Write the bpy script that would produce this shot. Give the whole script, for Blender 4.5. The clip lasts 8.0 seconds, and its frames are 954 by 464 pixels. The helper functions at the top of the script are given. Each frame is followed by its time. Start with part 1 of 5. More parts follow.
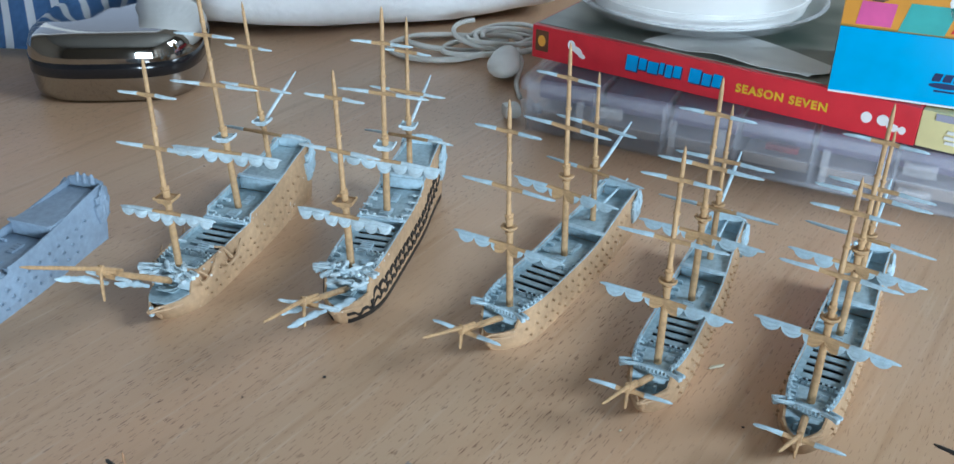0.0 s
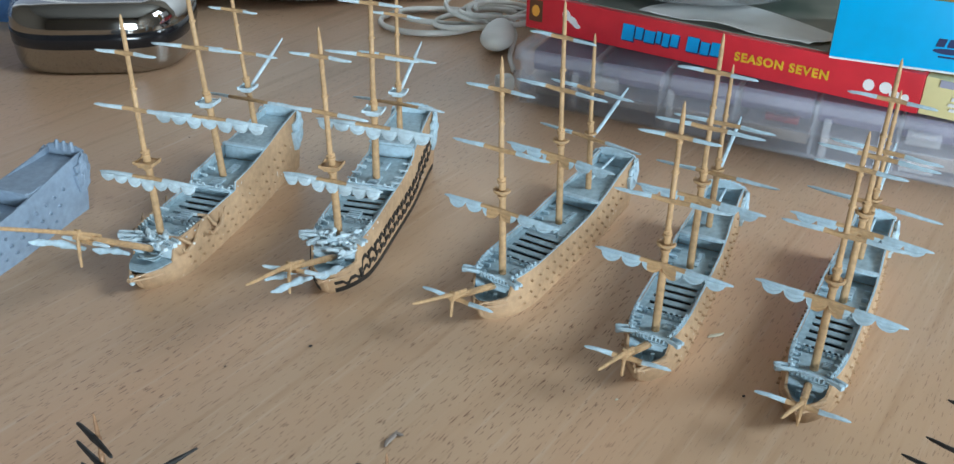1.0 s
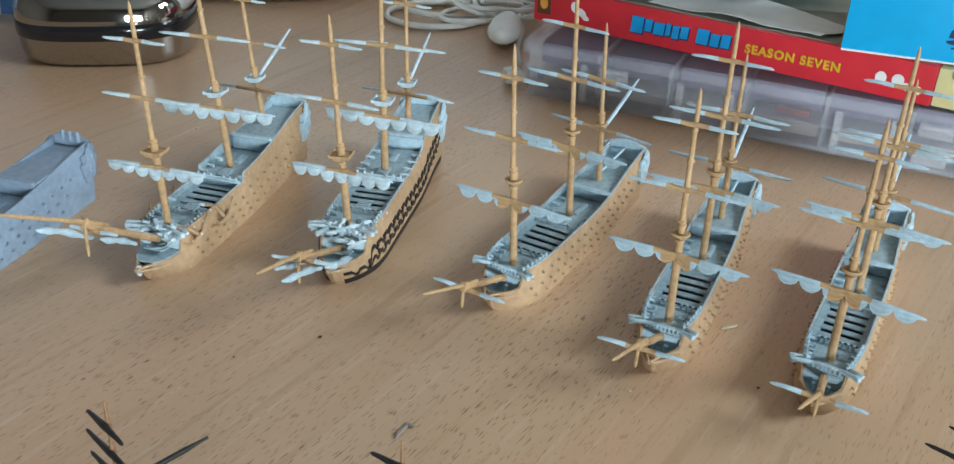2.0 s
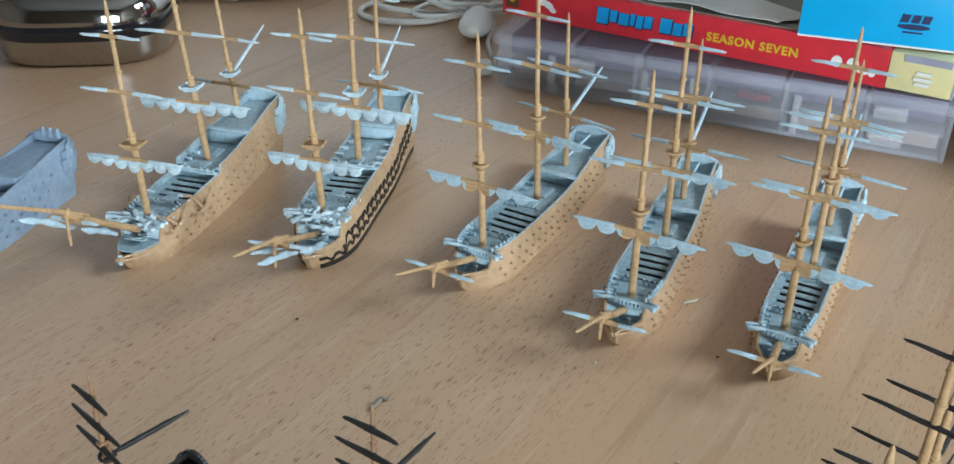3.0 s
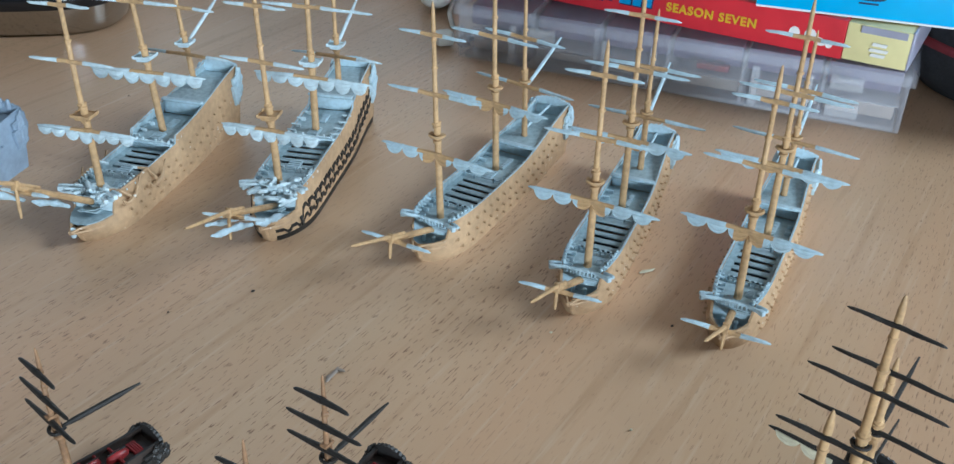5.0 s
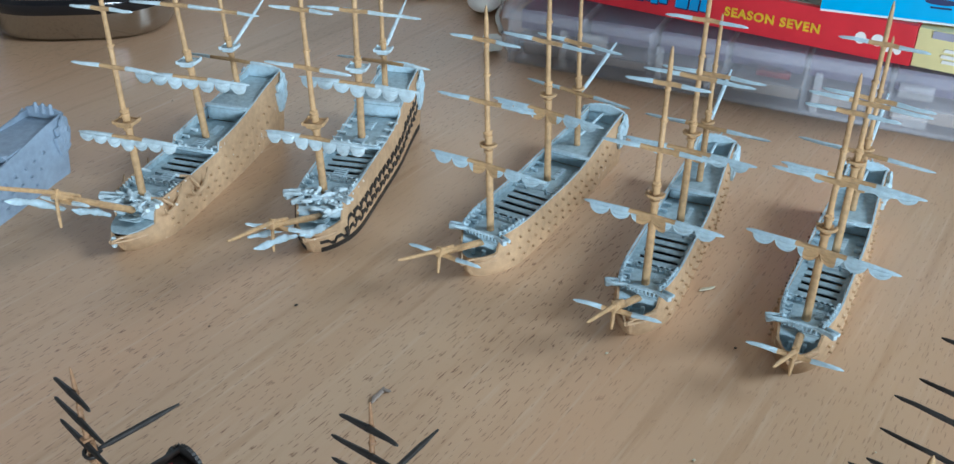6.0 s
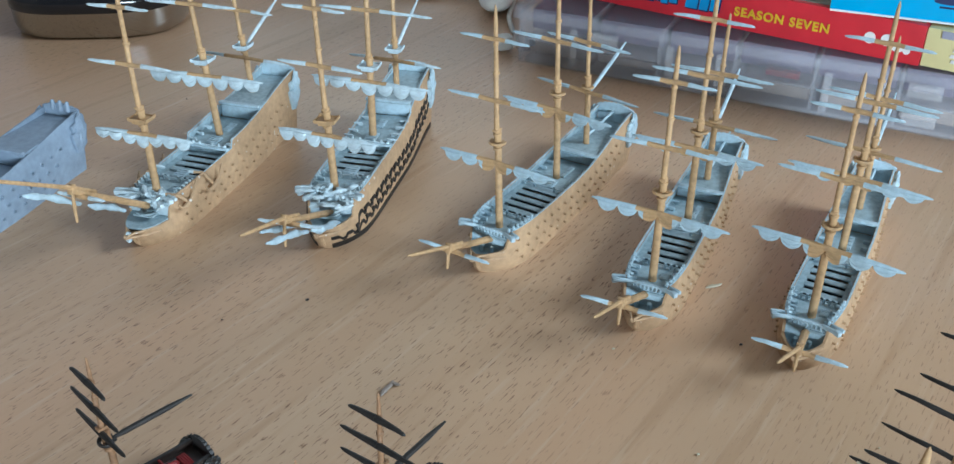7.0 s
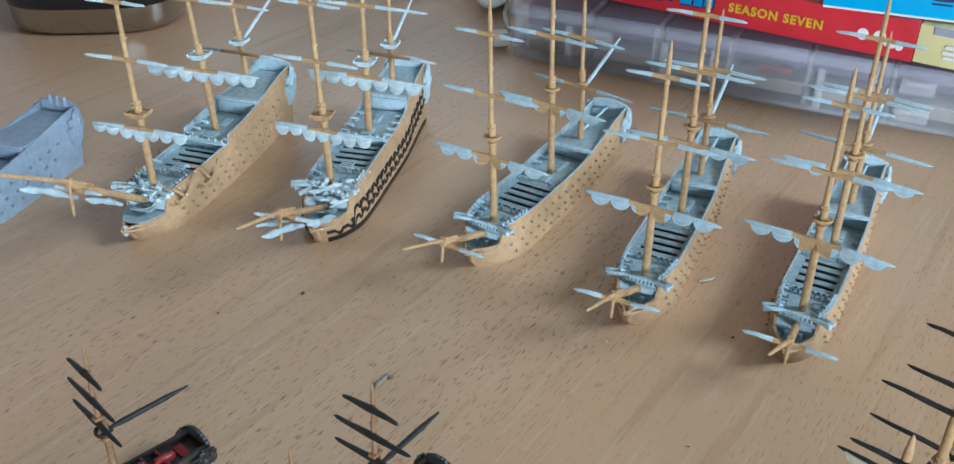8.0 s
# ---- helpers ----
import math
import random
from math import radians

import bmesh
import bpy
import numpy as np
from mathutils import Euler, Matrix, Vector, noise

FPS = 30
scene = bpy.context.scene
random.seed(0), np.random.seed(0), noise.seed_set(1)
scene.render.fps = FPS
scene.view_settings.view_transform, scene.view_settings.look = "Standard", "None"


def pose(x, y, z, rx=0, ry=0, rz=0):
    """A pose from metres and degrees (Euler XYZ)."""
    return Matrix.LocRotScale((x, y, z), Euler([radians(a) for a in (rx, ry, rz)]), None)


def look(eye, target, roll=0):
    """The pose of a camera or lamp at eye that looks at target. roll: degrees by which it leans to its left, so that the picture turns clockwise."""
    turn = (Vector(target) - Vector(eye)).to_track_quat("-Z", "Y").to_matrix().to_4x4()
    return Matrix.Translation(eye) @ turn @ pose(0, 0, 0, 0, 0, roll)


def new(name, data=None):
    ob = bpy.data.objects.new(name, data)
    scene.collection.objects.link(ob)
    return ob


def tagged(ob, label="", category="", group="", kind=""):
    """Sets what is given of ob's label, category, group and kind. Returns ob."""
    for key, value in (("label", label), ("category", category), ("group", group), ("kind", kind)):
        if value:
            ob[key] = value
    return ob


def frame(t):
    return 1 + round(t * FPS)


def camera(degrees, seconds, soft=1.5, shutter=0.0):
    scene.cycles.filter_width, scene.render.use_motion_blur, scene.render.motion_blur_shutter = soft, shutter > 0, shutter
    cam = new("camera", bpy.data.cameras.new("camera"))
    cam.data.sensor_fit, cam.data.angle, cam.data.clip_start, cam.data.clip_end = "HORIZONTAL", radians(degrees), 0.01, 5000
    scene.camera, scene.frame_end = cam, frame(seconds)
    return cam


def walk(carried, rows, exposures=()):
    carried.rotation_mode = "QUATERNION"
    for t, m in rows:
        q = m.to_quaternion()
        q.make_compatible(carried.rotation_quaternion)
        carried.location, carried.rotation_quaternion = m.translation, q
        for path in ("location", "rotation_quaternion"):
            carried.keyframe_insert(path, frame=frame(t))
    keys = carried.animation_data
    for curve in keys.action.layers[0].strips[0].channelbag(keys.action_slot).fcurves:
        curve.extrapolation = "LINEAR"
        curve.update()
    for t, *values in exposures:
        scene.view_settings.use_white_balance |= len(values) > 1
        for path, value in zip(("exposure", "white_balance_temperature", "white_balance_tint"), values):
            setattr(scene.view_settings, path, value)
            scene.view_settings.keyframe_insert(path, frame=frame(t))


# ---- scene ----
cam = camera(51.9, 8.0, soft=1.4, shutter=0.3)
PATH = [
    (0, (0.01810, 0.01197, 0.17553), (0.00482, 0.87924, -0.32214), 0.905),
    (0.5, (0.01797, 0.01331, 0.16838), (0.01029, 0.87806, -0.33376), 0.987),
    (1, (0.01913, 0.01627, 0.16379), (0.01112, 0.88013, -0.33987), 1.031),
    (1.5, (0.01555, 0.01981, 0.15989), (0.00584, 0.88345, -0.34413), 1.190),
    (3, (0.02066, 0.00568, 0.16102), (0.02786, 0.86968, -0.34243), 0.434),
    (3.5, (0.02314, 0.00287, 0.16130), (0.06346, 0.86595, -0.34215), 1.206),
    (4, (0.02379, 0.00306, 0.16136), (0.06777, 0.85603, -0.35875), 1.324),
    (5.5, (0.02455, 0.01105, 0.15890), (0.04861, 0.86009, -0.36888), 1.092),
    (6, (0.02123, 0.01702, 0.15664), (0.01936, 0.86860, -0.36758), 0.460),
    (6.5, (0.02191, 0.01474, 0.15681), (0.00626, 0.86636, -0.36713), 0.169),
    (7, (0.02238, 0.01376, 0.15748), (0.00728, 0.86527, -0.36665), 0.252),
    (7.5, (0.02320, 0.01212, 0.15796), (0.00712, 0.86306, -0.36705), 0.244),
    (8, (0.02337, 0.01158, 0.15779), (0.01045, 0.86164, -0.36874), 0.377),
]
# the clip's own white balance drifts as the view tilts down
BALANCE = [(0, 0.0, 5600, 10), (0.5, 0.0, 5750, 10), (1.0, 0.0, 5900, 10), (1.5, 0.0, 6200, 10), (3.0, 0.0, 6000, 10), (5.5, 0.0, 5750, 10), (8.0, 0.0, 5800, 10)]
walk(cam, [(t, look(eye, target, roll)) for t, eye, target, roll in PATH], BALANCE)

# ---- light ----
K = 0.85  # plan units to metres
world = bpy.data.worlds.new("sky")
scene.world = world
world.use_nodes = True
wn = world.node_tree.nodes
sky = wn.new("ShaderNodeTexSky")
sky.sky_type, sky.sun_disc = "NISHITA", False
sky.sun_elevation, sky.sun_rotation = radians(38), radians(100)
wn["Background"].inputs["Strength"].default_value = 0.06
world.node_tree.links.new(sky.outputs[0], wn["Background"].inputs["Color"])


def area_lamp(name, eye, target, w, h, watts, colour):
    data = bpy.data.lights.new(name, "AREA")
    data.shape, data.size, data.size_y, data.energy, data.color = "RECTANGLE", w, h, watts, colour
    ob = new(name, data)
    ob.matrix_world = look(eye, target)
    return ob


area_lamp("daylight_side", (1.42, 0.08, 0.95), (0.0, 0.08, 0.95), 0.66, 0.66, 31.0, (0.80, 0.92, 0.95))
# added fill behind the camera, kept low to brighten upright faces, not the desk
area_lamp("fill_front", (0.60, -2.46, 0.21), (0.60, 0.0, 0.21), 1.00, 0.42, 84.0, (0.80, 0.92, 0.95))
area_lamp("daylight_back", (-0.62, 0.93, 0.62), (-0.62, 0.0, 0.62), 0.95, 0.95, 1.2, (0.88, 0.95, 1.0))


# ---- materials ----
def mat(name, colour, rough=0.6, metal=0.0, bump=0.0, scale=400, vary=0.15, spec=0.5, stain=None, coat=0.0):
    """Plain surface with variation at two scales and fine relief."""
    m = bpy.data.materials.new(name)
    m.use_nodes = True
    nt = m.node_tree
    p = nt.nodes["Principled BSDF"]
    p.inputs["Roughness"].default_value, p.inputs["Metallic"].default_value = rough, metal
    p.inputs["Specular IOR Level"].default_value, p.inputs["Coat Weight"].default_value = spec, coat
    co = nt.nodes.new("ShaderNodeTexCoord")
    n1, n2 = nt.nodes.new("ShaderNodeTexNoise"), nt.nodes.new("ShaderNodeTexNoise")
    n1.inputs["Scale"].default_value, n2.inputs["Scale"].default_value = scale, scale * 0.12
    n1.inputs["Detail"].default_value = 3
    add = nt.nodes.new("ShaderNodeMath")
    add.operation = "ADD"
    ramp = nt.nodes.new("ShaderNodeMapRange")
    ramp.inputs["From Min"].default_value, ramp.inputs["From Max"].default_value = 0.7, 1.3
    mix = nt.nodes.new("ShaderNodeMix")
    mix.data_type = "RGBA"
    c = Vector(colour)
    d = Vector(stain) if stain else c * (1 - 2 * vary)
    mix.inputs["A"].default_value = (*d, 1)
    mix.inputs["B"].default_value = (*(c * (1 + vary * 0.6)), 1)
    L = nt.links.new
    L(co.outputs["Object"], n1.inputs["Vector"]), L(co.outputs["Object"], n2.inputs["Vector"])
    L(n1.outputs["Fac"], add.inputs[0]), L(n2.outputs["Fac"], add.inputs[1])
    L(add.outputs[0], ramp.inputs["Value"]), L(ramp.outputs[0], mix.inputs["Factor"])
    L(mix.outputs["Result"], p.inputs["Base Color"])
    if bump:
        b = nt.nodes.new("ShaderNodeBump")
        b.inputs["Strength"].default_value, b.inputs["Distance"].default_value = 0.6, bump
        L(n1.outputs["Fac"], b.inputs["Height"]), L(b.outputs[0], p.inputs["Normal"])
    return m


def beech():
    m = bpy.data.materials.new("beech_laminate")
    m.use_nodes = True
    nt, L = m.node_tree, m.node_tree.links.new
    p = nt.nodes["Principled BSDF"]
    co = nt.nodes.new("ShaderNodeTexCoord")
    rot = nt.nodes.new("ShaderNodeMapping")
    rot.inputs["Rotation"].default_value = (0, 0, radians(-56))
    L(co.outputs["Object"], rot.inputs["Vector"])

    def layer(sx, sy, detail, lo, hi, shift=0.0):
        mp = nt.nodes.new("ShaderNodeMapping")
        mp.inputs["Scale"].default_value = (sx, sy, 1)
        mp.inputs["Location"].default_value = (shift, shift * 2, 0)
        L(rot.outputs[0], mp.inputs["Vector"])
        n = nt.nodes.new("ShaderNodeTexNoise")
        n.inputs["Scale"].default_value, n.inputs["Detail"].default_value = 1.0, detail
        L(mp.outputs[0], n.inputs["Vector"])
        r = nt.nodes.new("ShaderNodeMapRange")
        r.inputs["From Min"].default_value, r.inputs["From Max"].default_value = lo, hi
        L(n.outputs["Fac"], r.inputs["Value"])
        return r.outputs[0]

    def blend(a, b, fac):
        mix = nt.nodes.new("ShaderNodeMix")
        mix.data_type = "RGBA"
        L(fac, mix.inputs["Factor"])
        for sock, v in (("A", a), ("B", b)):
            if isinstance(v, tuple):
                mix.inputs[sock].default_value = (*v, 1)
            else:
                L(v, mix.inputs[sock])
        return mix.outputs["Result"]

    def maths(op, a, b=None):
        m = nt.nodes.new("ShaderNodeMath")
        m.operation = op
        for sock, v in zip(m.inputs, (a, b)):
            if isinstance(v, float):
                sock.default_value = v
            elif v is not None:
                L(v, sock)
        return m.outputs[0]

    # glued staves along the grain, each with a tone of its own
    sep = nt.nodes.new("ShaderNodeSeparateXYZ")
    L(rot.outputs[0], sep.inputs[0])
    row = maths("FLOOR", maths("DIVIDE", sep.outputs["Y"], 0.042))
    along = maths("FLOOR", maths("DIVIDE", maths("ADD", sep.outputs["X"], maths("MULTIPLY", row, 0.137)), 0.31))
    both = nt.nodes.new("ShaderNodeCombineXYZ")
    L(row, both.inputs[0]), L(along, both.inputs[1])
    dice = nt.nodes.new("ShaderNodeTexWhiteNoise")
    dice.noise_dimensions = "3D"
    L(both.outputs[0], dice.inputs["Vector"])
    stave = blend((0.48, 0.316, 0.194), (0.545, 0.372, 0.238), dice.outputs["Value"])
    broad = blend(stave, (0.545, 0.342, 0.208), layer(3.0, 16, 2, 0.4, 0.6))
    streak = blend(broad, (0.41, 0.252, 0.14), layer(14, 230, 3, 0.55, 0.85, 3))
    tone = blend(streak, (0.58, 0.42, 0.29), layer(26, 480, 2, 0.58, 0.8, 7))
    fleck = layer(270, 2300, 0.8, 0.64, 0.685, 1)
    half = nt.nodes.new("ShaderNodeMath")
    half.operation = "MULTIPLY"
    L(fleck, half.inputs[0])
    patch = nt.nodes.new("ShaderNodeMapRange")
    patch.inputs["To Min"].default_value, patch.inputs["To Max"].default_value = 0.20, 0.88
    L(layer(5, 14, 2, 0.35, 0.65, 9), patch.inputs["Value"])
    L(patch.outputs[0], half.inputs[1])
    L(blend(tone, (0.19, 0.095, 0.05), half.outputs[0]), p.inputs["Base Color"])
    rr = nt.nodes.new("ShaderNodeMapRange")
    rr.inputs["To Min"].default_value, rr.inputs["To Max"].default_value = 0.30, 0.42
    L(layer(9, 40, 3, 0.3, 0.7, 5), rr.inputs["Value"])
    L(rr.outputs[0], p.inputs["Roughness"])
    b = nt.nodes.new("ShaderNodeBump")
    b.inputs["Strength"].default_value, b.inputs["Distance"].default_value, b.invert = 0.3, 0.0002, True
    L(fleck, b.inputs["Height"]), L(b.outputs[0], p.inputs["Normal"])
    return m


def clear_plastic(name, tint, milk, rough=0.12):
    """See-through moulded plastic: clear, with a milky share and a gloss."""
    m = bpy.data.materials.new(name)
    m.use_nodes = True
    nt, L = m.node_tree, m.node_tree.links.new
    p = nt.nodes["Principled BSDF"]
    p.inputs["Base Color"].default_value, p.inputs["Roughness"].default_value = (*tint, 1), rough
    tr = nt.nodes.new("ShaderNodeBsdfTransparent")
    tr.inputs[0].default_value = (0.97, 0.975, 0.98, 1)
    n = nt.nodes.new("ShaderNodeTexNoise")
    n.inputs["Scale"].default_value, n.inputs["Detail"].default_value = 60, 3
    co = nt.nodes.new("ShaderNodeTexCoord")
    L(co.outputs["Object"], n.inputs["Vector"])
    r = nt.nodes.new("ShaderNodeMapRange")
    r.inputs["To Min"].default_value, r.inputs["To Max"].default_value = milk * 0.7, milk * 1.3
    mx = nt.nodes.new("ShaderNodeMixShader")
    L(n.outputs["Fac"], r.inputs["Value"]), L(r.outputs[0], mx.inputs[0])
    L(tr.outputs[0], mx.inputs[1]), L(p.outputs[0], mx.inputs[2])
    L(mx.outputs[0], nt.nodes["Material Output"].inputs["Surface"])
    return m


def chipped(m, pale, lo=0.70, hi=0.74):
    """Adds small pale chips where the paint is gone."""
    nt, L = m.node_tree, m.node_tree.links.new
    p = nt.nodes["Principled BSDF"]
    src = p.inputs["Base Color"].links[0].from_socket
    co = nt.nodes.new("ShaderNodeTexCoord")
    n = nt.nodes.new("ShaderNodeTexNoise")
    n.inputs["Scale"].default_value, n.inputs["Detail"].default_value = 420, 2
    r = nt.nodes.new("ShaderNodeMapRange")
    r.inputs["From Min"].default_value, r.inputs["From Max"].default_value = lo, hi
    mix = nt.nodes.new("ShaderNodeMix")
    mix.data_type = "RGBA"
    mix.inputs["B"].default_value = (*pale, 1)
    L(co.outputs["Object"], n.inputs["Vector"]), L(n.outputs["Fac"], r.inputs["Value"])
    L(r.outputs[0], mix.inputs["Factor"]), L(src, mix.inputs["A"]), L(mix.outputs["Result"], p.inputs["Base Color"])
    return m


M_WOOD = beech()
M_TAN = mat("tan_paint", (0.52, 0.33, 0.165), 0.55, bump=0.0002, scale=700, vary=0.16)
M_TANHULL = chipped(mat("tan_hull_paint", (0.50, 0.33, 0.19), 0.55, bump=0.0003, scale=500, vary=0.13), (0.66, 0.62, 0.55))
M_GREY = mat("grey_paint", (0.46, 0.60, 0.68), 0.5, bump=0.0002, scale=600, vary=0.14)
M_DECK = mat("grey_deck", (0.36, 0.475, 0.53), 0.55, bump=0.0002, scale=600, vary=0.18)
M_PALE = mat("pale_grey_resin", (0.58, 0.70, 0.76), 0.42, bump=0.0003, scale=500, vary=0.14)
# near-black colour standing in for the shade down in the ships' waists
M_HOLD_SHADE = mat("hold_shade", (0.02, 0.024, 0.027), 0.8, scale=400)
M_RESIN = mat("blue_grey_resin", (0.25, 0.32, 0.41), 0.45, bump=0.0003, scale=450, vary=0.12)
M_BLACK = mat("black_paint", (0.022, 0.020, 0.019), 0.5, bump=0.0002, scale=600, vary=0.3)
M_BROWN = mat("dark_brown_paint", (0.035, 0.024, 0.02), 0.5, bump=0.0002, scale=600, vary=0.3)
M_RED = mat("dark_red_paint", (0.26, 0.02, 0.022), 0.45, bump=0.0002, scale=600, vary=0.25)
M_UMBER = mat("brown_spar_paint", (0.30, 0.165, 0.085), 0.55, bump=0.0002, scale=700, vary=0.25)
M_CREAM = mat("cream_paint", (0.62, 0.57, 0.42), 0.55, bump=0.0002, scale=600)
M_WALL = mat("wall_paint", (0.17, 0.14, 0.11), 0.85, bump=0.0006, scale=60, vary=0.04)
M_CEIL = mat("ceiling_paint", (0.27, 0.26, 0.24), 0.9, scale=40, vary=0.03)
M_CARPET = mat("carpet", (0.18, 0.16, 0.15), 0.95, bump=0.002, scale=300, vary=0.2)
M_FRAME = mat("white_frame_paint", (0.78, 0.78, 0.76), 0.4, scale=50, vary=0.03)
M_LINEN = mat("white_cotton", (0.88, 0.89, 0.90), 0.85, bump=0.0008, scale=220, vary=0.03)
M_CABLE = mat("white_cable", (0.72, 0.71, 0.67), 0.45, scale=120, vary=0.08)
M_CHROME = mat("polished_steel", (0.46, 0.45, 0.43), 0.07, metal=1.0, scale=30, vary=0.04)
M_GLOSSBLACK = mat("gloss_black_plastic", (0.012, 0.012, 0.014), 0.12, scale=50)
M_SPINE = mat("red_card", (0.62, 0.025, 0.04), 0.35, scale=120, vary=0.08)
M_YELLOW = mat("pale_yellow_card", (0.78, 0.70, 0.36), 0.4, scale=120, vary=0.05)
M_CYAN = mat("blue_card", (0.008, 0.40, 0.78), 0.32, scale=120, vary=0.05)
M_ORANGE = mat("orange_card", (0.75, 0.34, 0.05), 0.35, scale=90, vary=0.08)
M_OCHRE = mat("ochre_card", (0.42, 0.24, 0.04), 0.4, scale=90, vary=0.15)
M_NAVY = mat("navy_ink", (0.008, 0.02, 0.10), 0.4, scale=90)
M_BLUEINK = mat("blue_ink", (0.01, 0.33, 0.72), 0.4, scale=90)
M_GOLDINK = mat("yellow_ink", (0.85, 0.55, 0.03), 0.4, scale=90)
M_WHITEINK = mat("white_ink", (0.80, 0.80, 0.80), 0.4, scale=90, vary=0.04)
M_SKININK = mat("pink_ink", (0.70, 0.10, 0.33), 0.4, scale=90)
M_TEALINK = mat("teal_ink", (0.06, 0.42, 0.40), 0.4, scale=90)
M_BROWNINK = mat("brown_ink", (0.12, 0.05, 0.025), 0.4, scale=90)
M_COVER = mat("printed_cover", (0.34, 0.33, 0.28), 0.3, scale=28, vary=0.2, stain=(0.05, 0.075, 0.06))
M_PORCELAIN = mat("white_glaze", (0.87, 0.87, 0.86), 0.18, scale=30, vary=0.02)
M_PAPER = mat("white_paper", (0.76, 0.76, 0.75), 0.8, scale=60, vary=0.04)
M_LILAC = mat("lilac_plastic", (0.36, 0.36, 0.46), 0.3, scale=60, vary=0.12)
M_MAUVE = mat("mauve_card", (0.14, 0.115, 0.18), 0.5, scale=70, vary=0.15)
M_SHEET = mat("pale_sheet", (0.34, 0.28, 0.24), 0.5, scale=70, vary=0.1)
M_CLEAR = clear_plastic("clear_polystyrene", (0.74, 0.75, 0.84), 0.13)
M_RIB = clear_plastic("moulded_rib", (0.84, 0.85, 0.89), 0.24, 0.2)
M_GLASS = clear_plastic("clear_glass", (0.80, 0.84, 0.84), 0.22, 0.04)
M_BAG = mat("black_fabric", (0.02, 0.02, 0.023), 0.85, bump=0.0006, scale=500, vary=0.25)
M_REDTRIM = mat("red_piping", (0.22, 0.02, 0.025), 0.6, scale=200)


def striped_cloth():
    m = mat("blue_striped_cloth", (0.09, 0.20, 0.42), 0.9, bump=0.0006, scale=260, vary=0.12)
    nt, L = m.node_tree, m.node_tree.links.new
    p = nt.nodes["Principled BSDF"]
    src = p.inputs["Base Color"].links[0].from_socket
    co = nt.nodes.new("ShaderNodeTexCoord")
    w = nt.nodes.new("ShaderNodeTexWave")
    w.bands_direction = "X"
    w.inputs["Scale"].default_value, w.inputs["Distortion"].default_value = 3.2, 0.3
    r = nt.nodes.new("ShaderNodeMapRange")
    r.inputs["From Min"].default_value, r.inputs["From Max"].default_value = 0.72, 0.80
    mix = nt.nodes.new("ShaderNodeMix")
    mix.data_type = "RGBA"
    mix.inputs["B"].default_value = (0.72, 0.75, 0.80, 1)
    L(co.outputs["UV"], w.inputs["Vector"]), L(w.outputs["Fac"], r.inputs["Value"])
    L(r.outputs[0], mix.inputs["Factor"]), L(src, mix.inputs["A"]), L(mix.outputs["Result"], p.inputs["Base Color"])
    return m


M_STRIPE = striped_cloth()


# ---- mesh helpers ----
def part(name, bm, material, parent=None, label="", scale=1.0, smooth=40):
    """Links a bmesh as one mesh object, under parent if given. material: one, or a list for the faces' indices."""
    if scale != 1.0:
        bmesh.ops.scale(bm, vec=(scale,) * 3, verts=bm.verts)
    bmesh.ops.recalc_face_normals(bm, faces=bm.faces)
    me = bpy.data.meshes.new(name)
    bm.to_mesh(me)
    bm.free()
    for m in (material if isinstance(material, (list, tuple)) else [material]):
        me.materials.append(m)
    if smooth:
        me.shade_smooth()
        me.set_sharp_from_angle(angle=radians(smooth))
    ob = new(name, me)
    if parent:
        ob.parent = parent
    if label:
        ob["label"] = label
    return ob


def share(name, me, m, parent):
    """One more object on a mesh that is there already."""
    ob = new(name, me)
    ob.parent = parent
    ob.matrix_basis = m
    return ob


def thing(name, m, label, category, group=""):
    ob = new(name)
    ob.empty_display_size = 0.01
    ob.matrix_world = m
    return tagged(ob, label, category, group)


def ring(bm, c, u, v, ru, rv, n, phase=0.0):
    c, u, v = Vector(c), Vector(u), Vector(v)
    return [bm.verts.new(c + u * (ru * math.cos(phase + 2 * math.pi * i / n)) + v * (rv * math.sin(phase + 2 * math.pi * i / n))) for i in range(n)]


def bridge(bm, a, b, mi=0, closed=True):
    n = len(a)
    for i in range(n if closed else n - 1):
        f = bm.faces.new((a[i], a[(i + 1) % n], b[(i + 1) % n], b[i]))
        f.material_index = mi


def spar(bm, pts, n=8, mi=None):
    """A round bar through (point, radius) pairs; mi: a material index for each piece."""
    ps = [Vector(p) for p, _ in pts]
    prev = None
    for k, (p, r) in enumerate(pts):
        d = (ps[min(k + 1, len(ps) - 1)] - ps[max(k - 1, 0)]).normalized()
        u = d.cross((0, 0, 1)) if abs(d.z) < 0.9 else d.cross((0, 1, 0))
        u.normalize()
        v = d.cross(u)
        cur = ring(bm, p, u, v, r, r, n)
        if prev:
            bridge(bm, prev, cur, mi[k - 1] if mi else 0)
        else:
            bm.faces.new(cur).material_index = mi[0] if mi else 0
        prev = cur
    bm.faces.new(prev).material_index = mi[-1] if mi else 0


